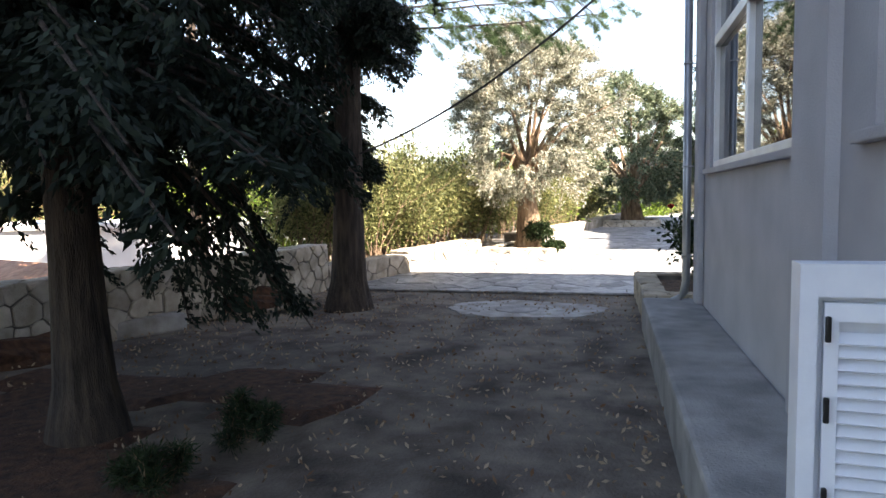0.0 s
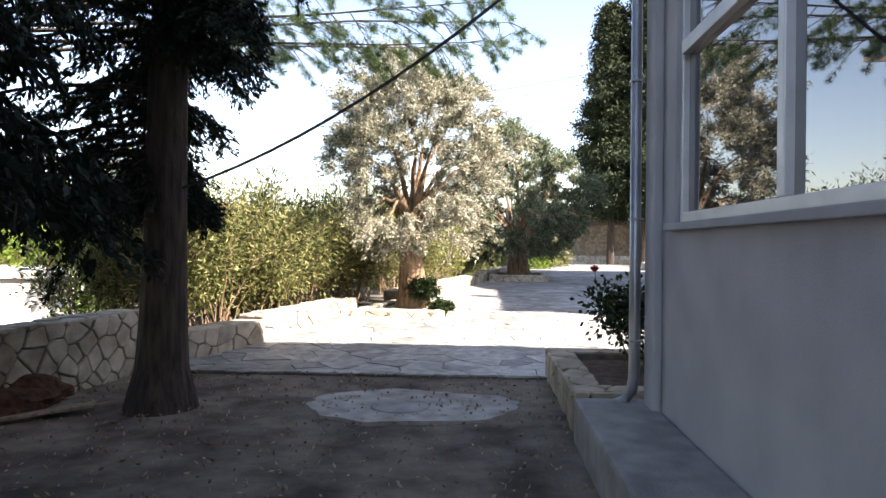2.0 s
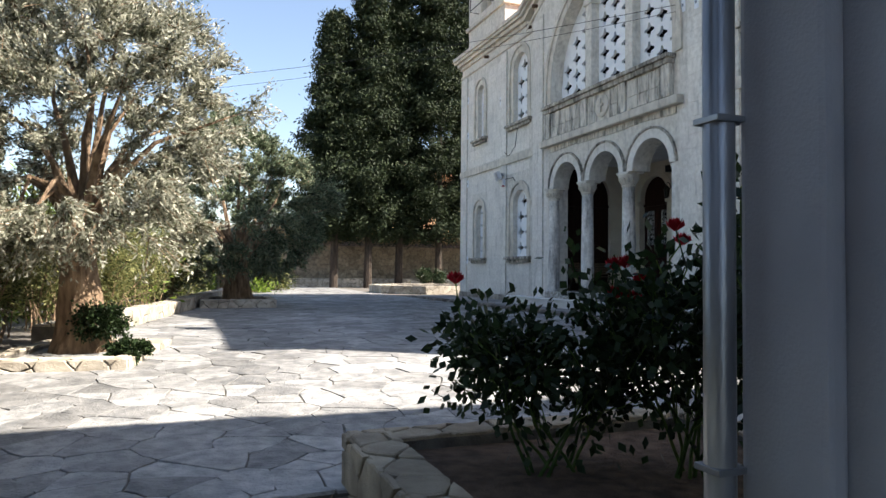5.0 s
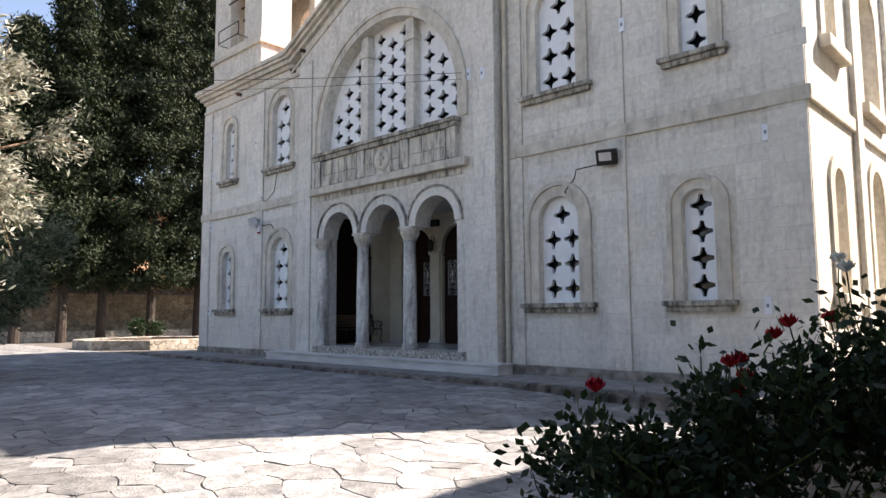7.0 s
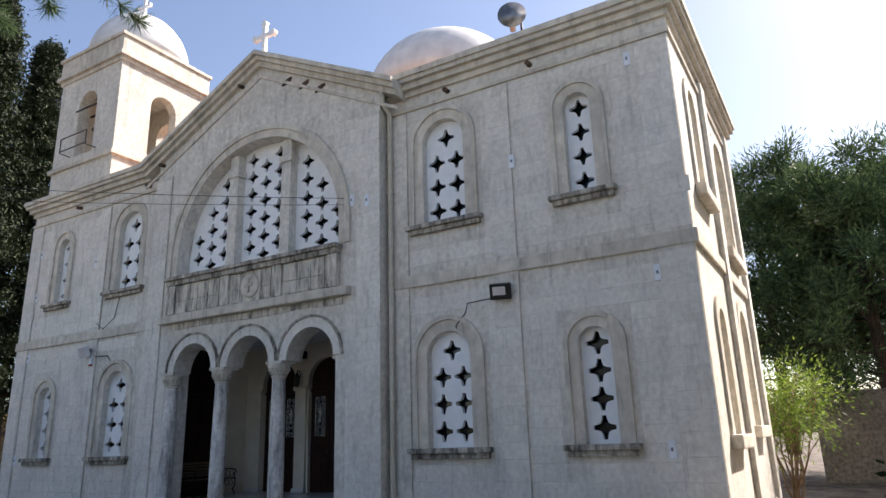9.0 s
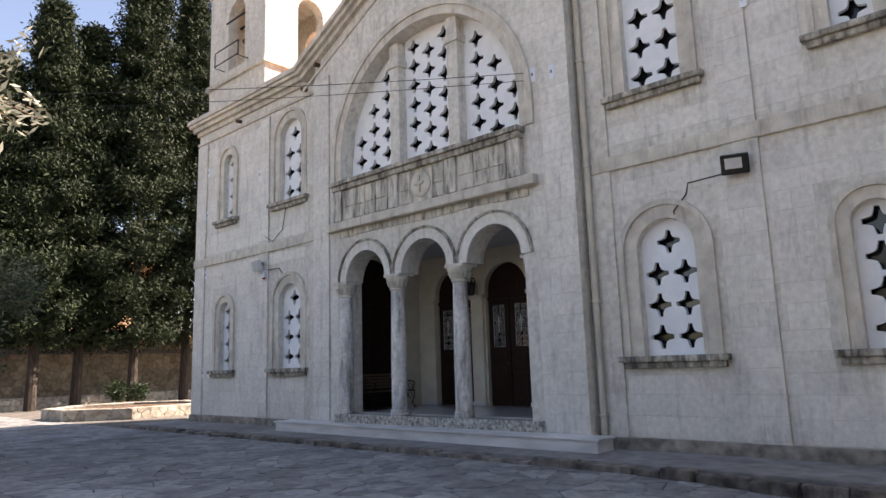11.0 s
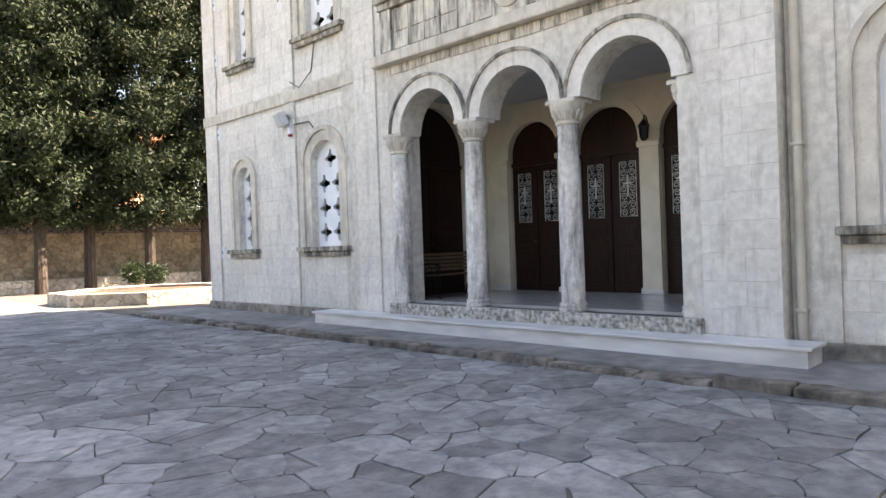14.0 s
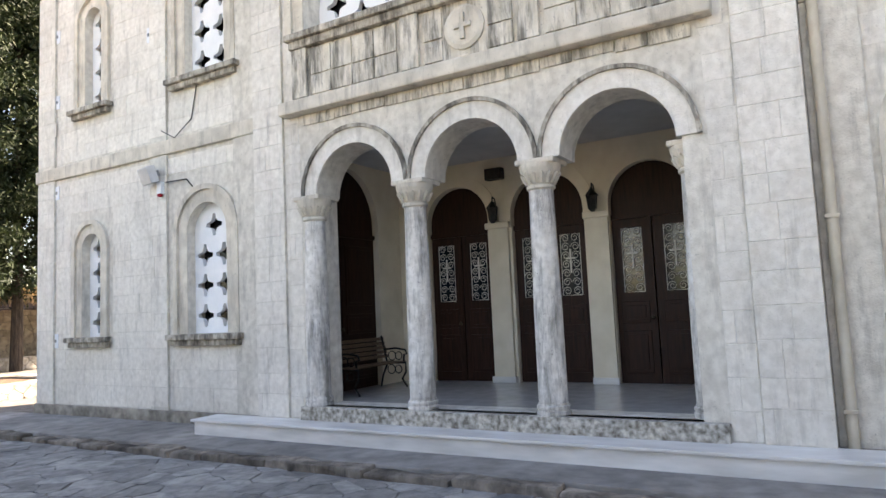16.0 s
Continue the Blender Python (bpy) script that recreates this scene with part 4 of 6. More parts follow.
# louvred cupboard beside the path
cup = thing("meter_cupboard", "white metal cupboard with a louvred door ajar", "cupboard", (1.11, 0.92, 0.161))
bm = bmesh.new()
sheet(bm, rect(0, 0.44, 0, 0.93), [rect(0.045, 0.4, 0.03, 0.84)], lambda u, v: (u, 0, v), (0, 0.05, 0))
box(bm, 0, 0.44, 0.05, 0.09, 0, 0.93)
part("body", bm, M["white_metal"], cup)
bm = bmesh.new()
sheet(bm, rect(0.02, 0.35, 0.0, 0.78), [rect(0.055, 0.32, 0.05, 0.73)], lambda u, v: (u, -0.01, v), (0, 0.03, 0))
door = part("door", bm, M["white_metal"], cup)
door.location, door.rotation_euler = (0.045, 0.02, 0.045), (0, 0, radians(-7))
for i in range(18):
    bm = boxes((0.055, 0.32, -0.02, 0.02, -0.003, 0.003))
    s = part("slat", bm, M["white_metal"], door)
    s.location, s.rotation_euler = (0, 0.004, 0.07 + 0.036 * i), (radians(42), 0, 0)
for z in (0.25, 0.5, 0.72):
    part("hinge", boxes((0.062, 0.076, -0.015, -0.001, z, z + 0.07), bevel=0.004), M["iron_black"], cup, "black hinge")
part("latch", boxes((0.36, 0.39, -0.03, -0.012, 0.75, 0.76), bevel=0.003), M["iron_black"], cup)

# concrete patch with an iron ring in the earth
patch = thing("manhole_slab", "pale cement slab set in the earth", "slab", (-0.4, 7.55, ground_z(0, 7.5) + 0.0))
bm = bmesh.new()
sheet(bm, [(1.05 * math.cos(a) * (1 + 0.3 * noise.noise((math.cos(a) * 1.5, math.sin(a) * 1.5, 3)) + 0.12 * noise.noise((math.cos(a) * 5, math.sin(a) * 5, 3))), 0.62 * math.sin(a) * (1 + 0.3 * noise.noise((math.cos(a) * 1.5, math.sin(a) * 1.5, 8)) + 0.12 * noise.noise((math.cos(a) * 5, math.sin(a) * 5, 8)))) for a in [math.tau * k / 44 for k in range(44)]], [], lambda u, v: (u, v, -0.05), (0, 0, 0.06))
part("slab", bm, M["slab"], patch)
bm = bmesh.new()
lathe(bm, [(0.28, 0), (0.27, 0.012), (0.2, 0.016), (0.05, 0.014)], (-0.1, -0.1, 0.011), 18)
part("lid", bm, M["concrete"], patch, "rough round lid")


# scraps by the stone wall: a cut slab, laths and heaps of needles
cut = thing("cut_stone", "pale cut stone block lying on the earth", "stone", (-4.35, 5.45, -0.19))
part("block", boxes((-0.45, 0.35, -0.16, 0.16, 0, 0.2), bevel=0.03), M["slab"], cut)
cut.rotation_euler = (0, 0, radians(62))
for i in range(7):
    lath = thing("wooden_lath", "grey weathered lath on the ground", "lath", (-3.95 + 0.05 * i, 6.5 + 0.03 * i, -0.165 + 0.004 * i), "laths on the ground")
    part("strip", boxes((-0.75, 0.75, -0.02, 0.02, 0, 0.025), bevel=0.004), M["pole_wood"], lath)
    lath.rotation_euler = (0, 0, radians(48 + 5 * (i % 3)))
for x, y, sx, sy, h in ((-4.25, 7.2, 0.75, 0.45, 0.3), (-4.75, 4.0, 0.9, 0.4, 0.28)):
    bm = bmesh.new()
    bmesh.ops.create_uvsphere(bm, u_segments=28, v_segments=14, radius=1.0)
    for v in bm.verts:
        v.co = Vector((v.co.x * sx, v.co.y * sy, max(v.co.z, -0.2) * h)) * (1 + 0.3 * noise.noise(v.co * 2.5 + Vector((x, y, 0))))
    heap = tagged(part("needle_heap", bm, M["needles"]), "heap of rust-brown fallen needles by the wall", "heap")
    heap.location, heap.rotation_euler = (x, y, -0.17), (0, 0, radians(75))

verts, faces, side = [], [], 26
for j in range(side):
    for i in range(side):
        x, y = -4.6 + 3.9 * i / (side - 1), -3.0 + 7.6 * j / (side - 1)
        edge = min(i, side - 1 - i, j, side - 1 - j) / 5.0
        bumpy = noise.noise((x * 0.9, y * 0.9, 11))
        verts.append((x, y, ground_z(x, y) - 0.005 + 0.035 * noise.noise((x * 0.7, y * 0.7, 0)) + (0.03 if edge * (0.7 + bumpy) > 0.42 else -0.04) + 0.012 * noise.noise((x * 4, y * 4, 5))))
for j in range(side - 1):
    for i in range(side - 1):
        k = j * side + i
        faces.append((k, k + 1, k + side + 1, k + side))
tagged(raw("needle_litter", verts, faces, M["needles"]), "brown carpet of fallen needles under the conifers", "litter", kind="stuff")

# ---- rubble walls and beds ----
def stone_wall(name, label, x0, y0, x1, y1, zb, zt, thick, size, mat, seed, limit=120, cap=True):
    """A rubble wall from one end to the other, faced with separate stones towards its left hand side and its top."""
    d = Vector((x1 - x0, y1 - y0, 0))
    ln = d.length
    d.normalize()
    nrm = Vector((-d.y, d.x, 0))
    w = thing(name, label, "wall", (x0, y0, zb), kind="structure")
    bm = bmesh.new()
    box(bm, 0.0, ln, -thick, -0.02, 0, zt - zb - 0.03)
    bmesh.ops.transform(bm, matrix=Matrix.Rotation(math.atan2(d.y, d.x), 4, "Z"), verts=bm.verts)
    part("core", bm, M["mortar"], w)

    def face(u, v, q):
        p = d * u + nrm * (q - 0.02)
        return (p.x, p.y, v)

    def top(u, v, q):
        p = d * u + nrm * (v - thick)
        return (p.x, p.y, zt - zb - 0.03 + q)
    lay_stones(cells(ln, zt - zb, size, 1.35, 0.4, seed, 0.022), face, 0.03, mat, w, limit=limit, rise_vary=0.012, rough=0.02)
    if cap:
        lay_stones(cells(ln, thick, min(thick / 1.6, 0.3), 1.5, 0.38, seed + 1, 0.02), top, 0.035, mat, w, limit=limit // 2, rise_vary=0.01, rough=0.02)
    return w


G = -0.2
# yard boundary, seen from the yard on its east side
stone_wall("wall_yard", "old rubble stone wall along the yard", -3.75, 9.0, -5.2, 0.5, G, 0.55, 0.35, 0.19, M["rubble"], 11, 200)
stone_wall("wall_yard_far", "old rubble stone wall along the yard", -5.2, 0.5, -5.6, -6.0, G, 0.55, 0.35, 0.3, M["rubble"], 12, 60)
# low wall under the hedge, then the hedge bed
stone_wall("wall_hedge", "low stone wall under the oleander hedge", -2.95, 10.9, -3.75, 9.0, G, 0.22, 0.4, 0.24, M["rubble"], 14, 60)
stone_wall("wall_hedge_long", "low pale stone wall under the hedge", -2.2, 14.2, -2.95, 10.9, G, 0.3, 0.4, 0.26, M["rubble"], 15, 60)
stone_wall("wall_hedge_end", "low pale stone wall under the hedge", 0.3, 24.3, -1.5, 15.7, -0.1, 0.36, 0.4, 0.28, M["rubble"], 16, 60)
stone_wall("wall_hedge_end_far", "low stone wall under the hedge", 3.0, 40.0, 0.3, 24.3, -0.1, 0.4, 0.4, 0.3, M["rubble"], 26, 40)


def bed(name, label, ring, z, h, size, seed, mat, fill=None):
    """A low planting bed: stone sides, a stone rim and soil."""
    n = len(ring)
    cx, cy = sum(p[0] for p in ring) / n, sum(p[1] for p in ring) / n
    b = thing(name, label, "planter", (cx, cy, z))
    loc = [(x - cx, y - cy) for x, y in ring]
    inner = [(x * 0.8, y * 0.8) for x, y in loc]
    bm = bmesh.new()
    sheet(bm, loc, [inner], lambda u, v: (u, v, -0.1), (0, 0, h + 0.08))
    part("rim", bm, M["mortar"], b)
    bm = bmesh.new()
    sheet(bm, inner, [], lambda u, v: (u, v, 0), (0, 0, h - 0.08))
    part("soil", bm, fill or M["soil"], b, "dry reddish soil")
    for i in range(n):
        p, q = Vector((*loc[i], 0)), Vector((*loc[(i + 1) % n], 0))
        d = (q - p).normalized()
        ln = (q - p).length
        nr = Vector((d.y, -d.x, 0))
        lay_stones(cells(ln, h, size, 1.6, 0.36, seed + i, 0.02), lambda u, v, w: tuple(p + d * u + nr * (w - 0.005) + Vector((0, 0, v))), 0.028, mat, b, limit=20, rise_vary=0.008, rough=0.015)
        mp, mq = Vector((*inner[i], 0)), Vector((*inner[(i + 1) % n], 0))
        wd = min(abs((mp - p).dot(nr)), 0.45)
        lay_stones(cells(ln, wd, 0.24, 1.4, 0.36, seed + 40 + i, 0.02), lambda u, v, w: tuple(p + d * u - nr * v + Vector((0, 0, h - 0.02 + w))), 0.03, mat, b, limit=14, rise_vary=0.008, rough=0.015)
    return b


bed("rose_bed", "stone-edged rose bed at the house corner", [(1.02, 6.78), (3.6, 6.78), (3.6, 9.1), (1.02, 9.1)], -0.17, 0.32, 0.2, 60, M["far_rubble"])
bed("olive_bed", "sunlit stone bed round the old olive tree", [(-2.15, 13.45), (-0.5, 13.3), (-0.1, 15.4), (-1.6, 16.1)], -0.1, 0.24, 0.22, 70, M["rubble"])
bed("olive_bed", "stone bed round the second olive tree", [(0.5, 24.6), (2.5, 24.6), (2.6, 27.0), (0.6, 27.2)], 0.04, 0.26, 0.22, 80, M["rubble"])
OCT = [(11.7 + 3.1 * math.cos(math.tau * (k + 0.5) / 8), 37.2 + 2.9 * math.sin(math.tau * (k + 0.5) / 8)) for k in range(8)]
bed("octagon_bed", "octagonal pale stone bed with dry soil", OCT, 0.05, 0.4, 0.24, 90, M["rubble"])

# far terrace wall, kerb and slope
stone_wall("wall_terrace", "long rubble terrace wall behind the church", 45.0, 50.0, 3.0, 50.0, 0.2, 2.9, 0.5, 0.34, M["far_rubble"], 31, 100, cap=False)
stone_wall("wall_terrace_low", "low stone kerb before the terrace", 45.0, 47.8, 6.0, 47.8, 0.0, 0.62, 1.0, 0.3, M["rubble"], 32, 60)
verts = [(x, y, z) for x in (2.0, 46.0) for y, z in ((49.6, 2.8), (53, 3.4), (60, 4.6), (75, 5.2))]
raw_slope = raw("slope", verts, [(k, k + 4, k + 5, k + 1) for k in range(3)], M["soil"])
tagged(raw_slope, "dry bank above the terrace wall", "ground", kind="structure")
stone_wall("wall_east", "stained concrete retaining wall beyond the church", 30.0, 9.2, 30.0, -16.0, -0.2, 3.2, 0.5, 0.5, M["rubble"], 33, 40, cap=False)


# ---- trees ----
def limb_paths(rng, start, direction, length, r, levels, spread, out, tips, curl=0.25, gravity=0.0):
    """Grows a limb and its forks, collecting bars and tip places."""
    p, d = Vector(start), Vector(direction).normalized()
    pts, rad = [p.copy()], [r]
    n = 4
    for i in range(n):
        d = (d + Vector((rng.uniform(-1, 1), rng.uniform(-1, 1), rng.uniform(-1, 1))) * curl + Vector((0, 0, -gravity))).normalized()
        p = p + d * length / n
        pts.append(p.copy())
        rad.append(r * (1 - 0.45 * (i + 1) / n))
        if levels == 0:
            tips.append(p.copy())
    out.append((pts, rad))
    if levels > 0:
        for k in range(rng.choice((3, 3, 4))):
            nd = (d + Vector((rng.uniform(-1, 1), rng.uniform(-1, 1), rng.uniform(-0.6, 1))) * spread).normalized()
            at = pts[rng.choice((2, 3, 4))]
            limb_paths(rng, at, nd, length * rng.uniform(0.6, 0.8), rad[-1] * 0.75, levels - 1, spread, out, tips, curl, gravity)


def bars(bm, paths, sides=6, least=0.004):
    for pts, rad in paths:
        tube(bm, pts, [max(q, least) for q in rad], sides)


def cloud(rng, tips, per, spread):
    """Leaf places scattered about the tips."""
    t = np.array([tuple(p) for p in tips])
    c = np.repeat(t, per, axis=0)
    return c + rng.normal(size=c.shape) * np.array(spread)


def gnarled_trunk(bm, h, r, seed, sides=18, rings=14, lean=(0, 0)):
    prev = None
    for j in range(rings):
        z = h * j / (rings - 1)
        ring = []
        for k in range(sides):
            a = math.tau * k / sides
            rr = r * (1 + 0.55 * math.exp(-z * 3.5 / max(h, 0.1)) - 0.18 * j / rings) * (1 + 0.3 * noise.noise((math.cos(a) * 1.4, math.sin(a) * 1.4, z * 1.3 + seed)) + 0.14 * noise.noise((math.cos(a) * 4, math.sin(a) * 4, z * 3 + seed)))
            ring.append(bm.verts.new((rr * math.cos(a) + lean[0] * z, rr * math.sin(a) + lean[1] * z, z)))
        if prev:
            for k in range(sides):
                bm.faces.new((prev[k], prev[(k + 1) % sides], ring[(k + 1) % sides], ring[k]))
        prev = ring
    bm.faces.new(prev)


def olive(at, trunk_h, r, reach, crown_h, seed, mat, label, clumps=150, per=260, leaf=(0.085, 0.022), ragged=0.3):
    """A gnarled trunk that forks low, bent limbs, and a crown of separate leafy clumps with gaps."""
    t = thing("olive_tree", label, "tree", at)
    rng = random.Random(seed)
    bm = bmesh.new()
    gnarled_trunk(bm, trunk_h, r, seed)
    part("trunk", bm, M["bark_olive"], t, "gnarled brown olive trunk")
    paths, centres, axes = [], [], []
    nrng = np.random.default_rng(seed)
    mid = trunk_h + crown_h * 0.42
    for k in range(clumps):
        a, u = rng.uniform(0, math.tau), rng.uniform(-0.85, 1.0)
        out = math.sqrt(max(0.0, 1 - u * u)) * rng.uniform(0.25, 1.0) ** 0.6
        wave = min(1.08, 1 + ragged * noise.noise((math.cos(a) * 1.6, math.sin(a) * 1.6, u * 1.8 + seed)) * 1.6)
        tip = Vector((reach * out * wave * math.cos(a), reach * out * wave * math.sin(a), mid + u * crown_h * (0.58 if u > 0 else 0.66) * wave))
        root = Vector((0.5 * r * math.cos(a), 0.5 * r * math.sin(a), trunk_h - rng.uniform(0.05, 0.3)))
        bend = root.lerp(tip, 0.5) + Vector((rng.uniform(-0.2, 0.2), rng.uniform(-0.2, 0.2), 0.25 if u > -0.2 else 0.45))
        if k % 16 == 0:
            paths.append(([root, root.lerp(bend, 0.5) + Vector((0, 0, 0.12)), bend, bend.lerp(tip, 0.6), tip], [r * 0.34, r * 0.2, r * 0.12, r * 0.07, 0.008]))
        axis = (tip - Vector((0, 0, mid - 0.5))).normalized()
        size = rng.uniform(0.2, 0.36) * reach / 2.2
        for q in range(9):
            d = (axis + Vector((rng.uniform(-1, 1), rng.uniform(-1, 1), rng.uniform(-0.7, 1)))).normalized()
            end = tip + d * size * rng.uniform(0.9, 2.1) - Vector((0, 0, size * 0.25))
            paths.append(([tip, tip.lerp(end, 0.55) + Vector((0, 0, 0.03)), end], [0.008, 0.005, 0.003]))
            f = nrng.uniform(0.05, 1.05, per // 9)
            base = np.array(tip)[None, :] + f[:, None] * np.array(end - tip)[None, :]
            centres.append(base + nrng.normal(size=base.shape) * 0.16 * size)
            axes.append(np.tile(np.array(d), (len(f), 1)) + nrng.normal(size=base.shape) * 0.5)
    bm = bmesh.new()
    bars(bm, paths, 5, 0.003)
    part("branching", bm, M["bark_olive"], t)
    leaves("crown", np.concatenate(centres), leaf[0], leaf[1], mat, t, "silvery grey-green olive leaves", 0.05, seed, axis=np.concatenate(axes))
    return t


olive((-1.2, 14.9, 0.0), 2.0, 0.25, 1.95, 2.95, 4, M["olive_leaf"], "old olive tree with silvery crown and gnarled trunk", 260, 480, (0.085, 0.024), 0.34)
olive((1.55, 26.0, 0.2), 1.5, 0.32, 2.5, 3.7, 9, M["olive_leaf_shaded"], "second olive tree by the courtyard, leaf colour darkened for shade", 210, 330, (0.13, 0.045), 0.25)
olive((1.6, 33.5, 0.2), 1.4, 0.25, 2.4, 3.6, 13, M["olive_leaf"], "farther olive tree beyond the courtyard", 110, 200, (0.15, 0.05))


def cypress(at, h, r, seed, trunk=2.9):
    t = thing("cypress_tree", "tall dark broad conifer behind the courtyard", "tree", at, "conifers behind the church")
    rng = np.random.default_rng(seed)
    bm = bmesh.new()
    tube(bm, [(0, 0, -0.2), (0.03, 0, trunk), (0.05, 0.05, h * 0.6), (0, 0, h * 0.97)], [0.27, 0.22, 0.13, 0.03], 10)
    part("trunk", bm, M["bark_dark"], t)
    k = 330
    z = trunk + (h - trunk) * rng.uniform(0, 1, k) ** 0.85
    f = (z - trunk) / (h - trunk)
    rad = r * np.minimum(1.0, 0.62 + 1.6 * f) * (1 - f) ** 0.72 * rng.uniform(0.6, 1.3, k)
    a = rng.uniform(0, math.tau, k)
    tips, axis, bars_ = [], [], []
    bm = bmesh.new()
    for i in range(k):
        end = Vector((rad[i] * math.cos(a[i]), rad[i] * math.sin(a[i]), z[i] + 0.25 * rad[i]))
        base = Vector((0, 0, z[i] - 0.15 * rad[i]))
        if i % 2:
            tube(bm, [base, (base + end) / 2, end], [0.03, 0.02, 0.006], 4)
        for q in (0.45, 0.62, 0.8, 1.0):
            tips.append(base.lerp(end, q))
    part("branching", bm, M["bark_dark"], t)
    leaves("crown", cloud(rng, tips, 80, (0.3, 0.3, 0.2)), 0.28, 0.09, M["cypress_leaf"], t, "dense dark green scale foliage", -0.6, seed)


for i, (x, y, h, r) in enumerate(((8.7, 46.6, 17.0, 2.6), (10.8, 46.3, 20.5, 2.6), (13.0, 46.9, 20.0, 2.7), (15.6, 46.5, 27.0, 3.0), (18.8, 47.2, 26.0, 3.0), (22.3, 47, 25, 2.9), (26.0, 47.2, 24, 2.9))):
    cypress((x, y, 0.1), h, r, 50 + i)


def conifer(at, h, r0, seed, low, reach, label, lean=(0.0, 0.0), clear=-0.9, back=9.0, bare=0.0, n=240, skirt=(), leaf=(0.07, 0.022), dense=1.35):
    """A dark yard conifer: furrowed trunk and drooping sprays."""
    t = thing("cedar_tree", label, "tree", at)
    rng = random.Random(seed)
    bm = bmesh.new()
    gnarled = 16
    prev = None
    for j in range(26):
        z = h * j / 25
        ring = []
        for k in range(gnarled):
            a = math.tau * k / gnarled
            rr = r0 * (1 + 0.7 * math.exp(-z * 3.2)) * (1 - 0.8 * z / h) * (1 + 0.1 * noise.noise((math.cos(a) * 3, math.sin(a) * 3, z * 1.2 + seed)))
            ring.append(bm.verts.new((rr * math.cos(a) + lean[0] * z, rr * math.sin(a) + lean[1] * z, z - 0.1)))
        if prev:
            for k in range(gnarled):
                bm.faces.new((prev[k], prev[(k + 1) % gnarled], ring[(k + 1) % gnarled], ring[k]))
        prev = ring
    part("trunk", bm, M["bark_dark"], t, "dark furrowed trunk")
    bm = bmesh.new()
    centres, axes = [], []
    hung = [(rng.uniform(1.5, 2.3), radians(rng.uniform(a0, a1)), rng.uniform(0.6, 1.0) * ln, 0.95) for a0, a1, count, ln in skirt for _ in range(count)]
    for i in range(n + len(hung)):
        if i < n:
            z = low + (h - low) * (i / n) ** dense
            a = rng.uniform(0, math.tau)
            ln = reach * (1 - 0.75 * (z - low) / (h - low)) * rng.uniform(0.65, 1.1)
            drop = 0.42
            if z < bare and math.cos(a + 0.8) > -0.35:
                continue
            if z < 4.6 and math.cos(a) > 0:
                ln = min(ln, max(0.3, (clear - at[0]) / math.cos(a)))
            if z < 4.6 and math.sin(a) > 0:
                ln = min(ln, max(0.4, back / math.sin(a)))
        else:
            z, a, ln, drop = hung[i - n]
        pts = []
        for q in range(7):
            f = q / 6
            pts.append(Vector((lean[0] * z + ln * f * math.cos(a + 0.25 * f), lean[1] * z + ln * f * math.sin(a + 0.25 * f), z + 0.125 * f * ln - drop * ln * f * f)))
        tube(bm, pts, [0.03, 0.025, 0.02, 0.015, 0.011, 0.008, 0.004], 5)
        for q in range(1, 7):
            for s in range(5):
                side = Vector((-math.sin(a), math.cos(a), 0)) * rng.choice((-1, 1))
                tw = rng.uniform(0.2, 0.5) * (1.15 - q / 9)
                p0 = pts[q].lerp(pts[q - 1], rng.random())
                p1 = p0 + (side * rng.uniform(0.3, 1) + Vector((math.cos(a), math.sin(a), 0)) * 0.4 + Vector((0, 0, -rng.uniform(0.3, 1.1)))).normalized() * tw
                for w in range(13):
                    c = p0.lerp(p1, w / 12)
                    for _ in range(2):
                        centres.append((c.x + rng.gauss(0, 0.02), c.y + rng.gauss(0, 0.02), c.z + rng.gauss(0, 0.02)))
                        axes.append((p1 - p0).normalized())
    part("branching", bm, M["bark_dark"], t)
    leaves("crown", centres, leaf[0], leaf[1], M["cedar_leaf"], t, "drooping dark green needle sprays", 0.1, seed, axis=np.array([tuple(v) for v in axes]))
    return t


conifer((-2.5, 2.4, -0.17), 11.0, 0.16, 21, 2.1, 2.6, "dark conifer with bare furrowed trunk and drooping sprays", (-0.03, 0.0), n=420, skirt=((-15, 75, 9, 1.5), (80, 170, 4, 1.5)), leaf=(0.065, 0.025), dense=1.9)
conifer((-2.7, 7.25, -0.17), 12.0, 0.215, 22, 2.0, 2.4, "larger dark conifer by the stone wall", (0.02, 0.0), -1.9, 0.9, 3.3, 380, ((-150, -110, 3, 1.0),), dense=1.8)
conifer((-6.6, 5.2, -1.2), 12.0, 0.2, 23, 3.3, 3.0, "dark conifer behind the stone wall", n=340, leaf=(0.085, 0.03), dense=1.6)
conifer((-5.6, -0.6, -0.5), 10.0, 0.2, 24, 2.2, 2.6, "dark conifer at the end of the stone wall")


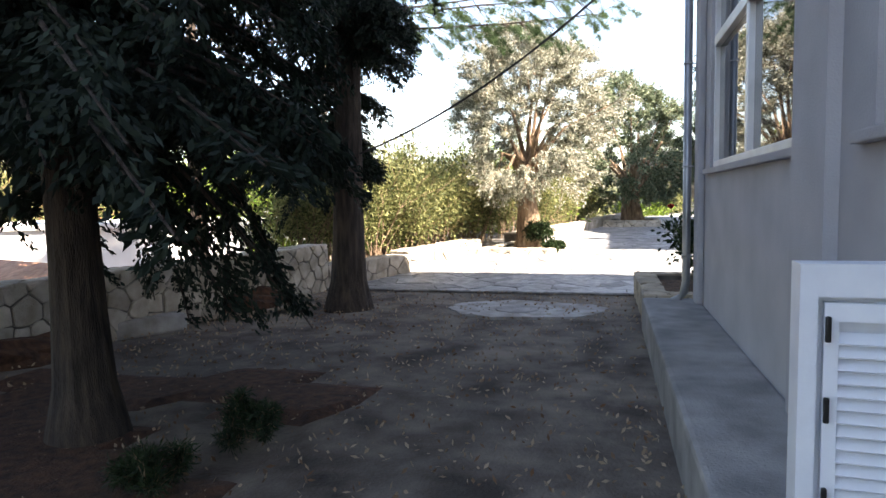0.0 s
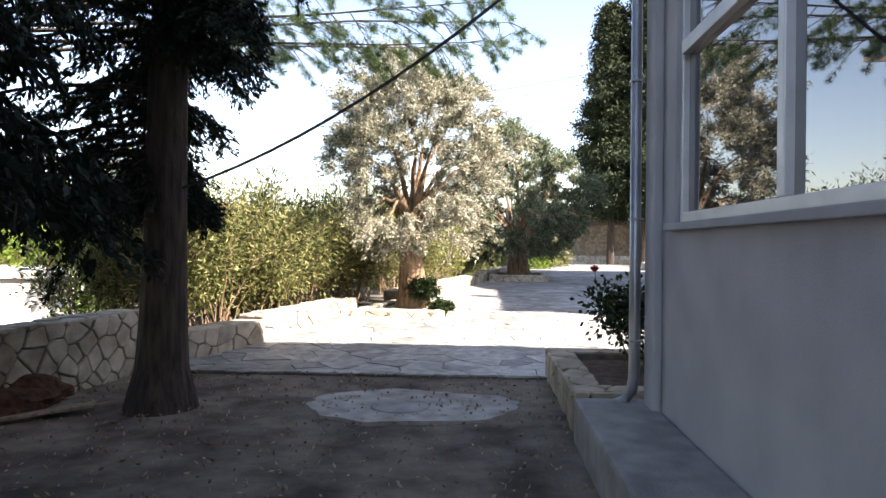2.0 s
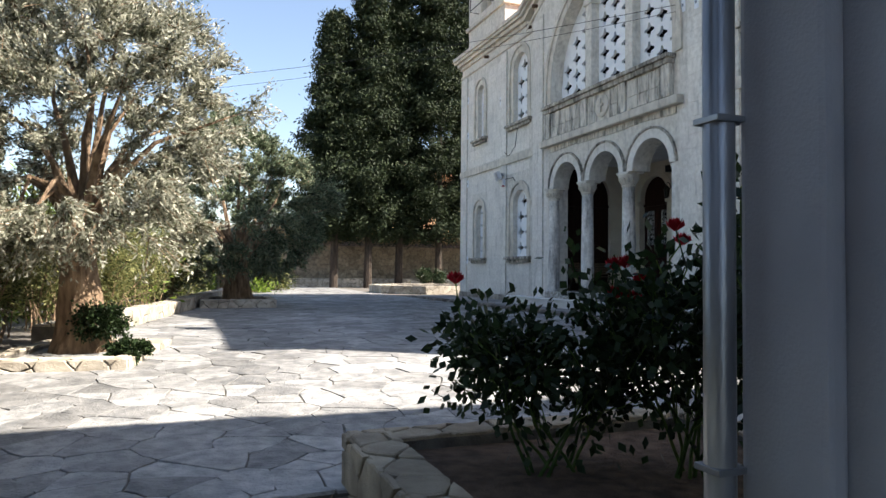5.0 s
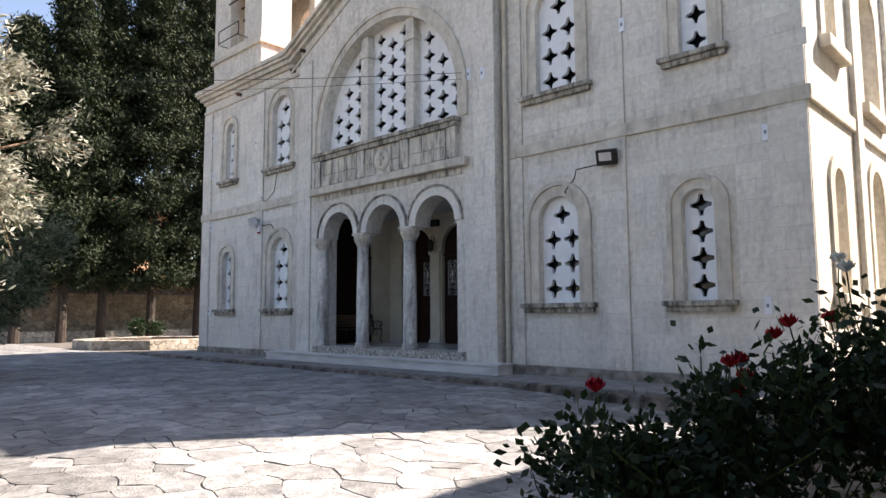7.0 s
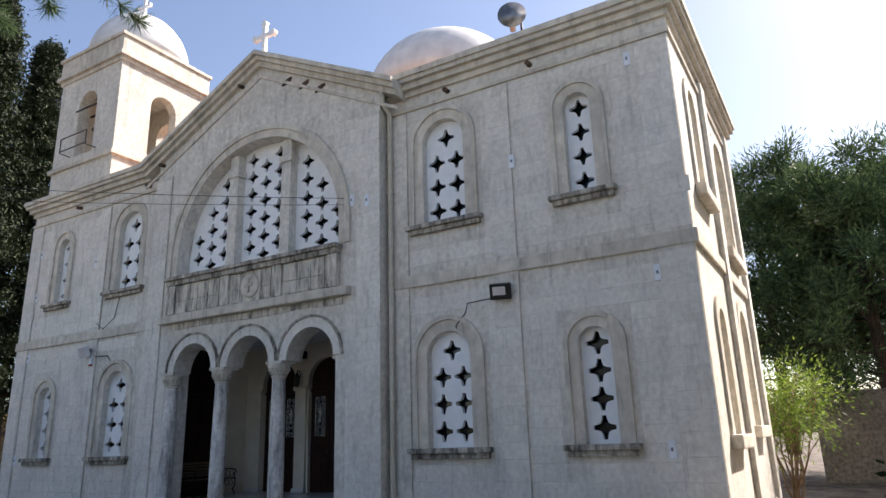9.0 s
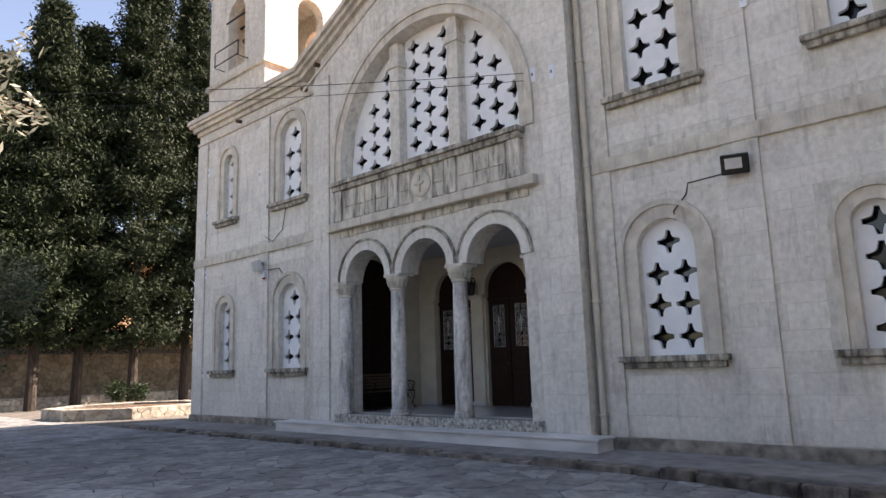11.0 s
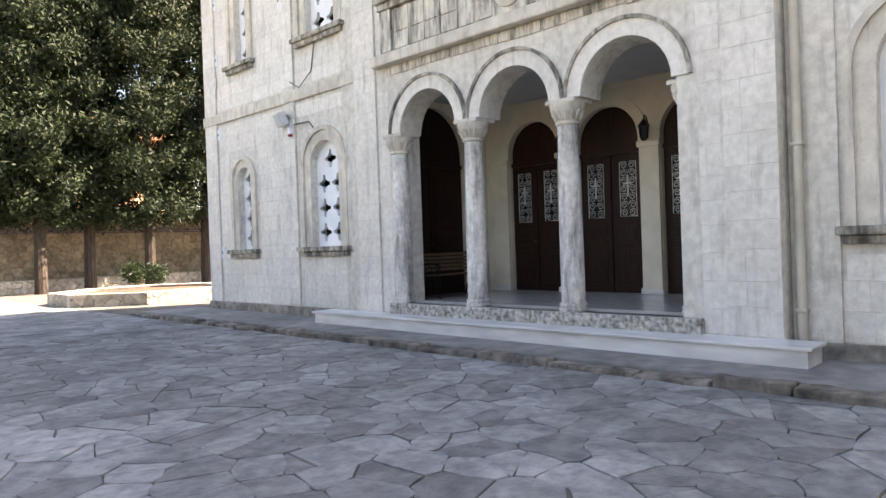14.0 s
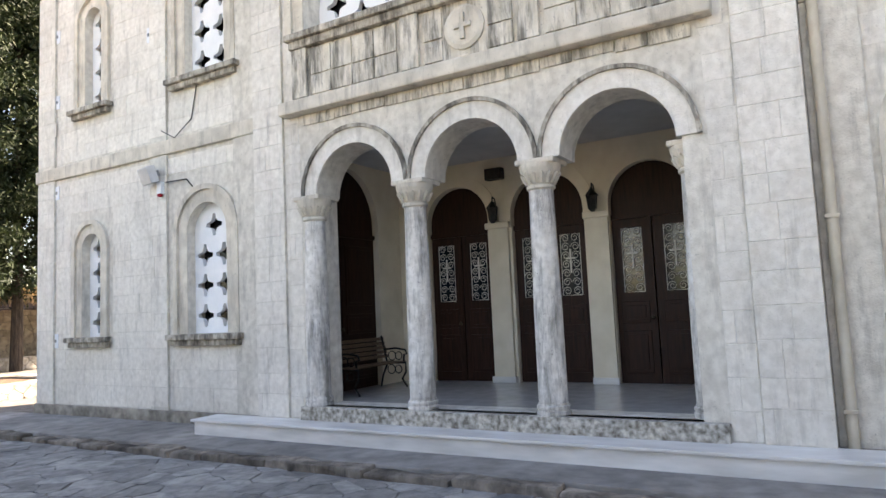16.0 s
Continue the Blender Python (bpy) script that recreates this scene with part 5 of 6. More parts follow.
def pine_limb():
    """A pine behind the stone wall: bare limbs with hanging tufts of long needles over the yard's end."""
    t = thing("pine_tree", "pine with overhanging limbs of long blue-green needles", "tree", (-7.5, 11.3, -1.2))
    rng = random.Random(91)
    paths, centres, axes = [], [], []
    nrng = np.random.default_rng(91)
    for a, z, ln in ((-0.02, 5.5, 8.0), (0.03, 5.8, 8.2), (-0.05, 5.9, 7.9), (0.05, 5.65, 7.4), (0.0, 6.15, 8.1)):
        p, heading = Vector((0, 0, z)), a
        pts = [p.copy()]
        for q in range(14):
            heading += rng.uniform(-0.06, 0.06)
            p = p + Vector((math.cos(heading), math.sin(heading), rng.uniform(-0.02, 0.08))) * ln / 14
            pts.append(p.copy())
        paths.append((pts, [0.04 - 0.0025 * q for q in range(15)]))
        for q in range(5, 15):
            for _ in range(5):
                at = pts[q].lerp(pts[q - 1], rng.random())
                d = Vector((rng.uniform(0.1, 0.9), rng.choice((-1, 1)) * rng.uniform(0.2, 0.9), rng.uniform(-0.75, 0.05))).normalized()
                size = rng.uniform(0.35, 0.85)
                end = at + d * size
                paths.append(([at, at.lerp(end, 0.5) + Vector((0, 0, 0.04)), end], [0.009, 0.006, 0.004]))
                for f, count in ((0.5, 26), (0.65, 40), (0.8, 60), (0.92, 70), (1.0, 80)):
                    c = np.array(at.lerp(end, f))
                    u = nrng.normal(size=(count, 3)) * 0.6 + np.array(d)
                    u /= np.linalg.norm(u, axis=1)[:, None]
                    centres.append(c + u * 0.06)
                    axes.append(u)
    bm = bmesh.new()
    bars(bm, paths, 5, 0.004)
    part("branching", bm, M["bark_dark"], t)
    bm = bmesh.new()
    tube(bm, [(0, 0, 0), (-0.1, 0, 3), (0, 0, 9.0)], [0.2, 0.15, 0.05], 10)
    part("trunk", bm, M["bark_dark"], t)
    leaves("crown", np.concatenate(centres), 0.13, 0.0045, M["pine_leaf"], t, "long thin needles", 0.0, 91, axis=np.concatenate(axes))


pine_limb()


def hedge():
    h = thing("oleander_hedge", "loose oleander hedge with dry stems behind the low wall", "hedge", (-3.6, 12.0, -0.1))
    rng = random.Random(5)
    paths, tips = [], []
    for i in range(46):
        f = i / 45
        if f < 0.62:
            x, y = -0.9 + 2.2 * (f / 0.62) - 0.3 * rng.random(), -2.6 + 7.2 * f / 0.62
        else:
            g = (f - 0.62) / 0.38
            x, y = 1.2 + 2.6 * g - rng.random() * 0.6, 4.6 + 10 * g
        for s in range(7):
            a = rng.uniform(0, math.tau)
            limb_paths(rng, (x + rng.uniform(-0.25, 0.25), y + rng.uniform(-0.3, 0.3), 0), (math.cos(a) * 0.45, math.sin(a) * 0.45, 1.6), rng.uniform(0.9, 1.6), 0.014, 1, 0.55, paths, tips, 0.14, 0.0)
    bm = bmesh.new()
    bars(bm, paths, 4, 0.005)
    part("branching", bm, M["bark_olive"], h, "dry brown stems")
    leaves("foliage", cloud(np.random.default_rng(5), tips, 40, (0.12, 0.12, 0.15)), 0.1, 0.026, M["oleander_leaf"], h, "narrow yellow-green leaves", -0.5, 5)


hedge()


def bush(name, label, at, r, h, mat, n, leaf, seed, category="bush"):
    b = thing(name, label, category, at)
    rng = random.Random(seed)
    paths, tips = [], []
    for s in range(n):
        a = rng.uniform(0, math.tau)
        limb_paths(rng, (rng.uniform(-0.2, 0.2) * r, rng.uniform(-0.2, 0.2) * r, 0), (math.cos(a) * r / h, math.sin(a) * r / h, 1.1), h * 0.62, 0.012 * h, 2, 0.7, paths, tips, 0.2)
    bm = bmesh.new()
    bars(bm, paths, 4, 0.003)
    part("branching", bm, M["bark_olive"], b)
    leaves("foliage", cloud(np.random.default_rng(seed), tips, 12, (0.1 * h, 0.1 * h, 0.1 * h)), leaf[0], leaf[1], mat, b, "", 0, seed)
    return b


bush("shrub", "low dark green shrub on the bare earth", (-1.55, 1.75, -0.17), 0.22, 0.22, M["rose_leaf"], 9, (0.05, 0.007), 61)
bush("shrub", "low dark green shrub on the bare earth", (-1.5, 2.6, -0.17), 0.26, 0.22, M["rose_leaf"], 9, (0.05, 0.007), 62)
bush("bright_bush", "feathery bright green bush beside the church", (19.5, 9.5, -0.1), 0.5, 2.9, M["bright_leaf"], 12, (0.13, 0.03), 63)
bush("terrace_bush", "dark bush at the terrace kerb", (13.6, 42.3, 0.04), 0.8, 1.0, M["rose_leaf"], 8, (0.12, 0.05), 64)
bush("ivy", "green ivy spilling from the olive bed", (-0.5, 13.8, 0.1), 0.35, 0.2, M["rose_leaf"], 16, (0.045, 0.036), 65, "ivy")
bush("ivy", "green ivy climbing round the olive foot", (-0.95, 14.6, 0.08), 0.16, 0.45, M["rose_leaf"], 12, (0.045, 0.036), 66, "ivy")
for i, (x, y, s, q) in enumerate(((-12.5, 19.0, 1.8, 3.0), (-15.0, 15.5, 1.8, 3.0), (-5.6, 14.5, 1.3, 2.2), (-5.5, 17.0, 1.6, 2.8), (-3.0, 22.0, 1.8, 3.0), (-0.8, 29.5, 1.6, 2.6), (2.2, 37.5, 1.2, 2.0), (3.8, 42.0, 1.2, 2.2), (-9.0, 16.0, 2.0, 3.2))):
    bush("garden_bush", "sunlit green garden bush behind the wall", (x, y, -1.0), s, q, M["oleander_leaf"] if i % 2 else M["bright_leaf"], 12, (0.2, 0.06), 70 + i)


def pine(at, h, r, seed, low=2.0):
    t = thing("pine_tree", "broad green pine beyond the church", "tree", at, "pines beyond the church")
    rng = random.Random(seed)
    bm = bmesh.new()
    tube(bm, [(0, 0, -0.3), (0.1, 0.05, h * 0.5), (0, 0.1, h * 0.95)], [0.3, 0.22, 0.06], 10)
    part("trunk", bm, M["bark_dark"], t)
    paths, tips = [], []
    for i in range(34):
        f = i / 33
        z = low + (h - low) * f
        a = i * 2.4
        ln = r * (1 - 0.65 * f) * rng.uniform(0.55, 0.85)
        limb_paths(rng, (0, 0, z), (math.cos(a), math.sin(a), 0.35), ln, 0.06, 2, 0.75, paths, tips, 0.22)
    bm = bmesh.new()
    bars(bm, paths, 4, 0.008)
    part("branching", bm, M["bark_dark"], t)
    leaves("crown", cloud(np.random.default_rng(seed), tips, 40, (0.38, 0.38, 0.32)), 0.3, 0.06, M["pine_leaf"], t, "dense green needles", -0.3, seed)


for i, (x, y, h, r) in enumerate(((32.0, 6.5, 11.0, 5.0), (34.0, 1.0, 10.0, 5.0), (35.0, 10.5, 13.0, 5.0), (33.0, -5.0, 9.5, 5.0), (38.0, 5.0, 12.5, 5.5))):
    pine((x, y, 1.0), h, r, 80 + i)


# roses
def rose_bush(at, seed, h, r, n, bloom_mat, blooms, label):
    b = thing("rose_bush", label, "rose bush", at)
    rng = random.Random(seed)
    paths, tips, heads = [], [], []
    for s in range(n):
        a = rng.uniform(0, math.tau)
        limb_paths(rng, (rng.uniform(-0.15, 0.15), rng.uniform(-0.15, 0.15), 0), (math.cos(a) * r / h * 1.3, math.sin(a) * r / h * 1.3, 1.15), h * 0.5, 0.011, 2, 0.6, paths, tips, 0.16)
    tips += [q for pts, rad in paths for q in pts[2:]]
    tall = sorted(tips, key=lambda p: -p.z - 0.3 * rng.random())
    for p in tall[:blooms * 3:3]:
        q = p + Vector((rng.uniform(-0.05, 0.05), rng.uniform(-0.05, 0.05), rng.uniform(0.08, 0.22)))
        paths.append(([p, q], [0.005, 0.004]))
        heads.append(q)
    bm = bmesh.new()
    bars(bm, paths, 5, 0.004)
    part("branching", bm, M["ivy_leaf"], b, "thorny green stems")
    leaves("foliage", cloud(np.random.default_rng(seed), tips, 3, (0.085, 0.085, 0.085)), 0.07, 0.046, M["rose_leaf"], b, "dark toothed rose leaves", 0.2, seed)
    for q in heads:
        bm = bmesh.new()
        for ring, (count, rad, lift) in enumerate(((5, 0.048, 0.0), (5, 0.036, 0.012), (4, 0.022, 0.02))):
            for k in range(count):
                a = math.tau * k / count + ring * 0.6
                c, s = math.cos(a), math.sin(a)
                v = [bm.verts.new((q.x + x * c - y * s, q.y + x * s + y * c, q.z + z)) for x, y, z in ((0.004, 0, lift - 0.02), (rad * 0.8, -rad * 0.6, lift + 0.01), (rad, 0, lift + 0.036), (rad * 0.8, rad * 0.6, lift + 0.01), (rad * 0.62, 0, lift + 0.02))]
                bm.faces.new((v[0], v[1], v[4]))
                bm.faces.new((v[1], v[2], v[4]))
                bm.faces.new((v[2], v[3], v[4]))
                bm.faces.new((v[3], v[0], v[4]))
        part("bloom", bm, bloom_mat, b, "open rose bloom")
    return b


rose_bush((1.95, 8.2, 0.05), 31, 0.92, 0.42, 9, M["rose_red"], 6, "red rose bush with dark leaves")
rose_bush((2.6, 7.95, 0.05), 32, 1.2, 0.46, 8, M["rose_red"], 4, "red rose bush with dark leaves")
rose_bush((2.9, 7.35, 0.05), 33, 1.5, 0.46, 8, M["rose_white"], 7, "white rose bush at the house corner")

# ---- things on the church front ----
def flood(at, turn, label, shell):
    f = thing("floodlight", label, "floodlight", at)
    bm = boxes((-0.28, -0.12, -0.2, 0.2, -0.15, 0.15), bevel=0.02)
    part("housing", bm, shell, f)
    part("lens", boxes((-0.286, -0.281, -0.1, 0.14, -0.06, 0.1)), M["aluminium"], f, "pale lens")
    part("bracket", boxes((-0.14, -0.001, -0.03, 0.03, -0.05, 0.05)), M["grey_metal"], f)
    f.rotation_euler = (0, radians(-20), radians(turn))


flood((FX - 0.002, 13.35, 4.55), 18, "dark floodlight on the church wall", M["iron_black"])
flood((FX - 0.05, 26.2, 4.55), -14, "pale floodlight on the church wall", M["aluminium"])
alarm = thing("alarm_box", "small white alarm box under the floodlight", "alarm", (FX - 0.05, 26.1, 4.15))
part("case", boxes((-0.08, 0, -0.06, 0.06, 0, 0.22), bevel=0.01), M["white_metal"], alarm)
part("lamp", boxes((-0.085, -0.02, -0.04, 0.04, -0.05, -0.001), bevel=0.01), M["rose_red"], alarm, "red lamp")
for y, z, x in ((12.95, 7.1, FX - 0.046), (10.5, 8.6, FX - 0.001), (10.4, 4.45, FX - 0.001), (10.5, 1.55, FX - 0.001), (16.3, 6.9, BX - 0.042), (16.75, 7.0, BX - 0.001), (26.5, 7.2, FX - 0.002), (29.45, 7.9, FX - 0.002), (23.75, 7.4, FX - 0.047), (29.45, 6.5, FX - 0.002), (29.45, 4.6, FX - 0.002), (29.45, 1.6, FX - 0.002)):
    c = thing("wall_clip", "small white cable clip plate on the wall", "clip", (x, y, z), "cable clips")
    part("plate", boxes((-0.02, 0, -0.06, 0.06, -0.14, 0.14), bevel=0.008), M["white_metal"], c)
    part("stud", boxes((-0.04, -0.0201, -0.02, 0.02, -0.03, 0.03), bevel=0.006), M["grey_metal"], c)
gut = thing("rain_pipe", "beige rain pipe down the church corner", "pipe", (FX - 0.12, BY0 - 0.13, 0))
bm = bmesh.new()
tube(bm, [(-0.25, 0.05, 9.4), (-0.2, 0.05, 9.15), (0, 0, 8.9), (0, 0, 0.4), (-0.05, 0, 0.28)], 0.055, 14)
part("tube", bm, M["pipe_beige"], gut, smooth=True)
for z in (0.7, 2.6, 5.0, 7.0):
    part("collar", boxes((-0.065, 0.115, -0.065, 0.065, z, z + 0.04), bevel=0.008), M["pipe_beige"], gut)
horn = thing("horn_loudspeaker", "grey horn loudspeaker on the church eaves", "loudspeaker", (FX + 0.1, 12.6, 9.9))
bm = bmesh.new()
lathe(bm, [(0.3, 0.0), (0.29, 0.02), (0.2, 0.12), (0.1, 0.28), (0.07, 0.42), (0.07, 0.55)], (0, 0, 0), 24)
bmesh.ops.transform(bm, matrix=pose(-0.25, 0.1, 0.42, 0, 90, 22), verts=bm.verts)
part("horn", bm, M["grey_metal"], horn, smooth=True)
bm = bmesh.new()
tube(bm, [(0, 0, 0.0), (0, 0, 0.4)], 0.025, 8)
part("stand", bm, M["iron_black"], horn)


def lantern(at):
    l = thing("wall_lantern", "small black iron lantern in the porch", "lantern", at, "porch lanterns")
    bm = bmesh.new()
    lathe(bm, [(0.03, -0.2), (0.07, -0.15), (0.09, 0.05), (0.11, 0.06), (0.05, 0.14), (0.015, 0.19)], (-0.16, 0, 0), 6)
    part("body", bm, M["iron_black"], l)
    bm = bmesh.new()
    tube(bm, [(-0.16, 0, 0.17), (-0.14, 0, 0.26), (-0.06, 0, 0.24), (0, 0, 0.1)], 0.012, 6)
    part("bracket", bm, M["iron_black"], l)


for y in (19.13, 20.9):
    lantern((PB - 0.072, y, 3.52))
spk = thing("wall_speaker", "small black loudspeaker in the porch", "loudspeaker", (PB - 0.002, 20.9, 4.2))
part("case", boxes((-0.16, 0, -0.16, 0.16, -0.1, 0.1), bevel=0.015), M["iron_black"], spk)


def bench(at, turn):
    b = thing("porch_bench", "dark slatted bench with cast iron ends", "bench", at)
    for i in range(6):
        part("seat_slat", boxes((-0.72, 0.72, 0.1 + 0.065 * i, 0.15 + 0.065 * i, 0.42, 0.44), bevel=0.005), M["bench_wood"], b)
    for i in range(5):
        s = part("back_slat", boxes((-0.72, 0.72, -0.012, 0.012, 0, 0.055), bevel=0.005), M["bench_wood"], b)
        s.location, s.rotation_euler = (0, 0.085 - 0.02 * i, 0.5 + 0.075 * i), (radians(14), 0, 0)
    for sx in (-0.66, 0.66):
        bm = bmesh.new()
        tube(bm, [(sx, 0.0, 0.88), (sx, 0.09, 0.5), (sx, 0.12, 0.4), (sx, 0.02, 0.2), (sx, -0.03, 0.0)], 0.018, 6)
        tube(bm, [(sx, 0.1, 0.41), (sx, 0.5, 0.41), (sx, 0.5, 0.25), (sx, 0.42, 0.14), (sx, 0.52, 0.0)], 0.018, 6)
        tube(bm, [(sx, 0.06, 0.64), (sx, 0.3, 0.66), (sx, 0.5, 0.63), (sx, 0.53, 0.56), (sx, 0.47, 0.55), (sx, 0.46, 0.42)], 0.018, 6)
        for cy, cz, r in ((0.22, 0.53, 0.08), (0.36, 0.53, 0.07), (0.2, 0.3, 0.08), (0.35, 0.3, 0.07)):
            tube(bm, [(sx, cy + r * math.cos(a), cz + r * math.sin(a)) for a in [math.tau * q / 10 for q in range(11)]], 0.009, 5)
        part("end_frame", bm, M["iron_black"], b, "scrolled black cast iron end")
    b.matrix_basis = pose(*at, 0, 0, turn)


bench((11.75, PY1 - 0.12, FLOOR), 180)

bm = bmesh.new()
tube(bm, [(FX - 0.012, 13.4, 4.42), (FX - 0.012, 14.1, 4.38), (FX - 0.012, 14.15, 4.2), (FX - 0.07, 14.35, 3.95), (FX + 0.1, 14.4, 3.85)], 0.012, 5)
tagged(part("wall_cable", bm, M["cable"]), "thin dark cable from floodlight to window", "cable")
bm = bmesh.new()
tube(bm, [(FX - 0.02, 25.2, 6.0), (FX - 0.02, 25.35, 5.4), (FX - 0.1, 25.7, 5.1), (FX - 0.06, 26.1, 5.3)], 0.01, 5)
tagged(part("wall_cable", bm, M["cable"]), "thin loose cable below the window", "cable")
bm = bmesh.new()
tube(bm, [(FX - 0.06, 26.0, 4.35), (FX - 0.015, 25.5, 4.35), (FX - 0.015, 25.35, 4.2)], 0.012, 5)
tagged(part("wall_cable", bm, M["cable"]), "thin cable from alarm box to window", "cable")

# ---- wires and poles ----
def wire(label, a, b, sag, r=0.008):
    a, b = Vector(a), Vector(b)
    bm = bmesh.new()
    tube(bm, [a.lerp(b, k / 14) - Vector((0, 0, sag * 4 * (k / 14) * (1 - k / 14))) for k in range(15)], r, 5)
    return tagged(part("overhead_wire", bm, M["cable"]), label, "wire")


pole = thing("utility_pole", "wooden power pole with a crossarm beyond the hedge", "pole", (-10.2, 24.0, -1.5))
bm = bmesh.new()
tube(bm, [(0, 0, 0), (0, 0, 9.3)], [0.16, 0.11], 12)
part("post", bm, M["pole_wood"], pole)
part("crossarm", boxes((-0.9, 0.9, -0.05, 0.05, 8.9, 9.02), bevel=0.01), M["pole_wood"], pole)
for x in (-0.8, 0, 0.8):
    bm = bmesh.new()
    lathe(bm, [(0.03, 0), (0.05, 0.05), (0.03, 0.1), (0.045, 0.14), (0.02, 0.17)], (x, 0, 9.02), 10)
    part("insulator", bm, M["white_metal"], pole)
wire("thick black house cable across the yard", (1.5, 6.3, 4.2), (-2.46, 7.15, 1.85), 0.3, 0.014)
for dx in (-0.8, 0.0, 0.8):
    wire("thin power wire high over the yard", (-10.2 + dx, 24.0, 7.65), (-9.0 + dx, -30.0, 8.0), 0.6)
wire("thin wire to the church front", (BX - 0.1, 16.9, 7.05), (-6.0, 38.0, 9.0), 0.5, 0.007)
wire("thin wire to the church front", (BX - 0.1, 16.9, 6.9), (-6.0, 38.0, 8.4), 0.5, 0.006)

# ---- far things: neighbouring houses and hills ----
def far_house(at, w, d, h, mat, label, turn=0.0):
    f = thing("neighbour_house", label, "house", at)
    part("wall", boxes((-w / 2, w / 2, -d / 2, d / 2, 0, h)), mat, f)
    bm = bmesh.new()
    sheet(bm, [(-w / 2 - 0.4, h + 0.001), (w / 2 + 0.4, h + 0.001), (0, h + w * 0.22)], [], lambda u, v: (u, -d / 2 - 0.4, v), (0, d + 0.8, 0))
    part("roof", bm, M["roof_tile"], f, "red tiled roof")
    for i in range(max(2, int(w / 3))):
        x = -w / 2 + (i + 0.5) * w / max(2, int(w / 3))
        win = part("window", boxes((x - 0.5, x + 0.5, -d / 2 - 0.04, -d / 2 - 0.001, h * 0.4, h * 0.4 + 1.3)), M["dark_glass"], f)
        part("sill", boxes((x - 0.6, x + 0.6, -d / 2 - 0.12, -d / 2 - 0.001, h * 0.4 - 0.1, h * 0.4 - 0.001)), M["render_white"], win)
    f.rotation_euler = (0, 0, radians(turn))
    return f


shed = thing("flat_outbuilding", "sunlit white flat-roofed outbuilding below the yard", "outbuilding", (-10.8, 13.5, -1.9))
part("wall", boxes((-4.0, 4.0, -2, 2, 0, 2.6), bevel=0.02), M["render_white"], shed)
part("coping", boxes((-4.1, 4.1, -2.1, 2.1, 2.601, 2.72), bevel=0.02), M["render_white"], shed)
shed.rotation_euler = (0, 0, radians(28))
far_house((-20.0, 22.0, -3.2), 9, 8, 3.4, M["render_white"], "white house with a tiled roof below the yard", 35)
far_house((-28.0, 30.0, -3.5), 9, 9, 4.5, M["render_orange"], "orange house with a tiled roof beyond the hedge", 20)
far_house((-18.0, 46.0, -2.5), 8, 9, 4.8, M["render_white"], "white house with a tiled roof beyond the hedge", -15)
far_house((17.5, 64.0, 4.0), 12, 8, 5.5, M["render_orange"], "orange house above the terrace", 5)
far_house((-8.6, 7.6, -1.7), 3.0, 3.4, 1.45, M["render_white"], "low shed with a tiled roof behind the wall", 70)
verts, faces = [], []
for k in range(49):
    a = math.tau * k / 48
    r = 420
    verts += [(r * math.cos(a), r * math.sin(a), -20), (r * math.cos(a), r * math.sin(a), 14 + 16 * noise.noise((math.cos(a) * 2.2, math.sin(a) * 2.2, 7)) + 4 * noise.noise((math.cos(a) * 9, math.sin(a) * 9, 2)))]
    if k:
        faces.append((2 * k - 2, 2 * k, 2 * k + 1, 2 * k - 1))
tagged(raw("backdrop", verts, faces, M["hill"]), "distant low wooded hills", "hills", kind="structure")

# dry grass on the bank
rngn = np.random.default_rng(77)
g = np.stack([rngn.uniform(4, 40, 9000), rngn.uniform(49.8, 56, 9000), np.zeros(9000)], 1)
g[:, 2] = 2.95 + (g[:, 1] - 49.6) * 0.18 + 0.2
tagged(leaves("dry_grass", g, 0.75, 0.05, M["dry_grass"], None, "tall dry yellow grass on the bank", 0, 77, axis=np.tile((0.0, 0.0, 1.5), (9000, 1))), category="grass", kind="stuff")
n = 5200
g = np.stack([rngn.uniform(-4.6, 1.0, n), rngn.uniform(-1.5, 9.0, n), np.zeros(n)], 1)
g[:, 2] = -0.165 + 0.035 * np.array([noise.noise((x * 0.7, y * 0.7, 0)) for x, y, _ in g]) + 0.01
tagged(leaves("fallen_leaves", g, 0.045, 0.022, M["dead_leaf"], None, "fallen dry leaves scattered on bare earth", 0, 78), category="leaves", kind="stuff")

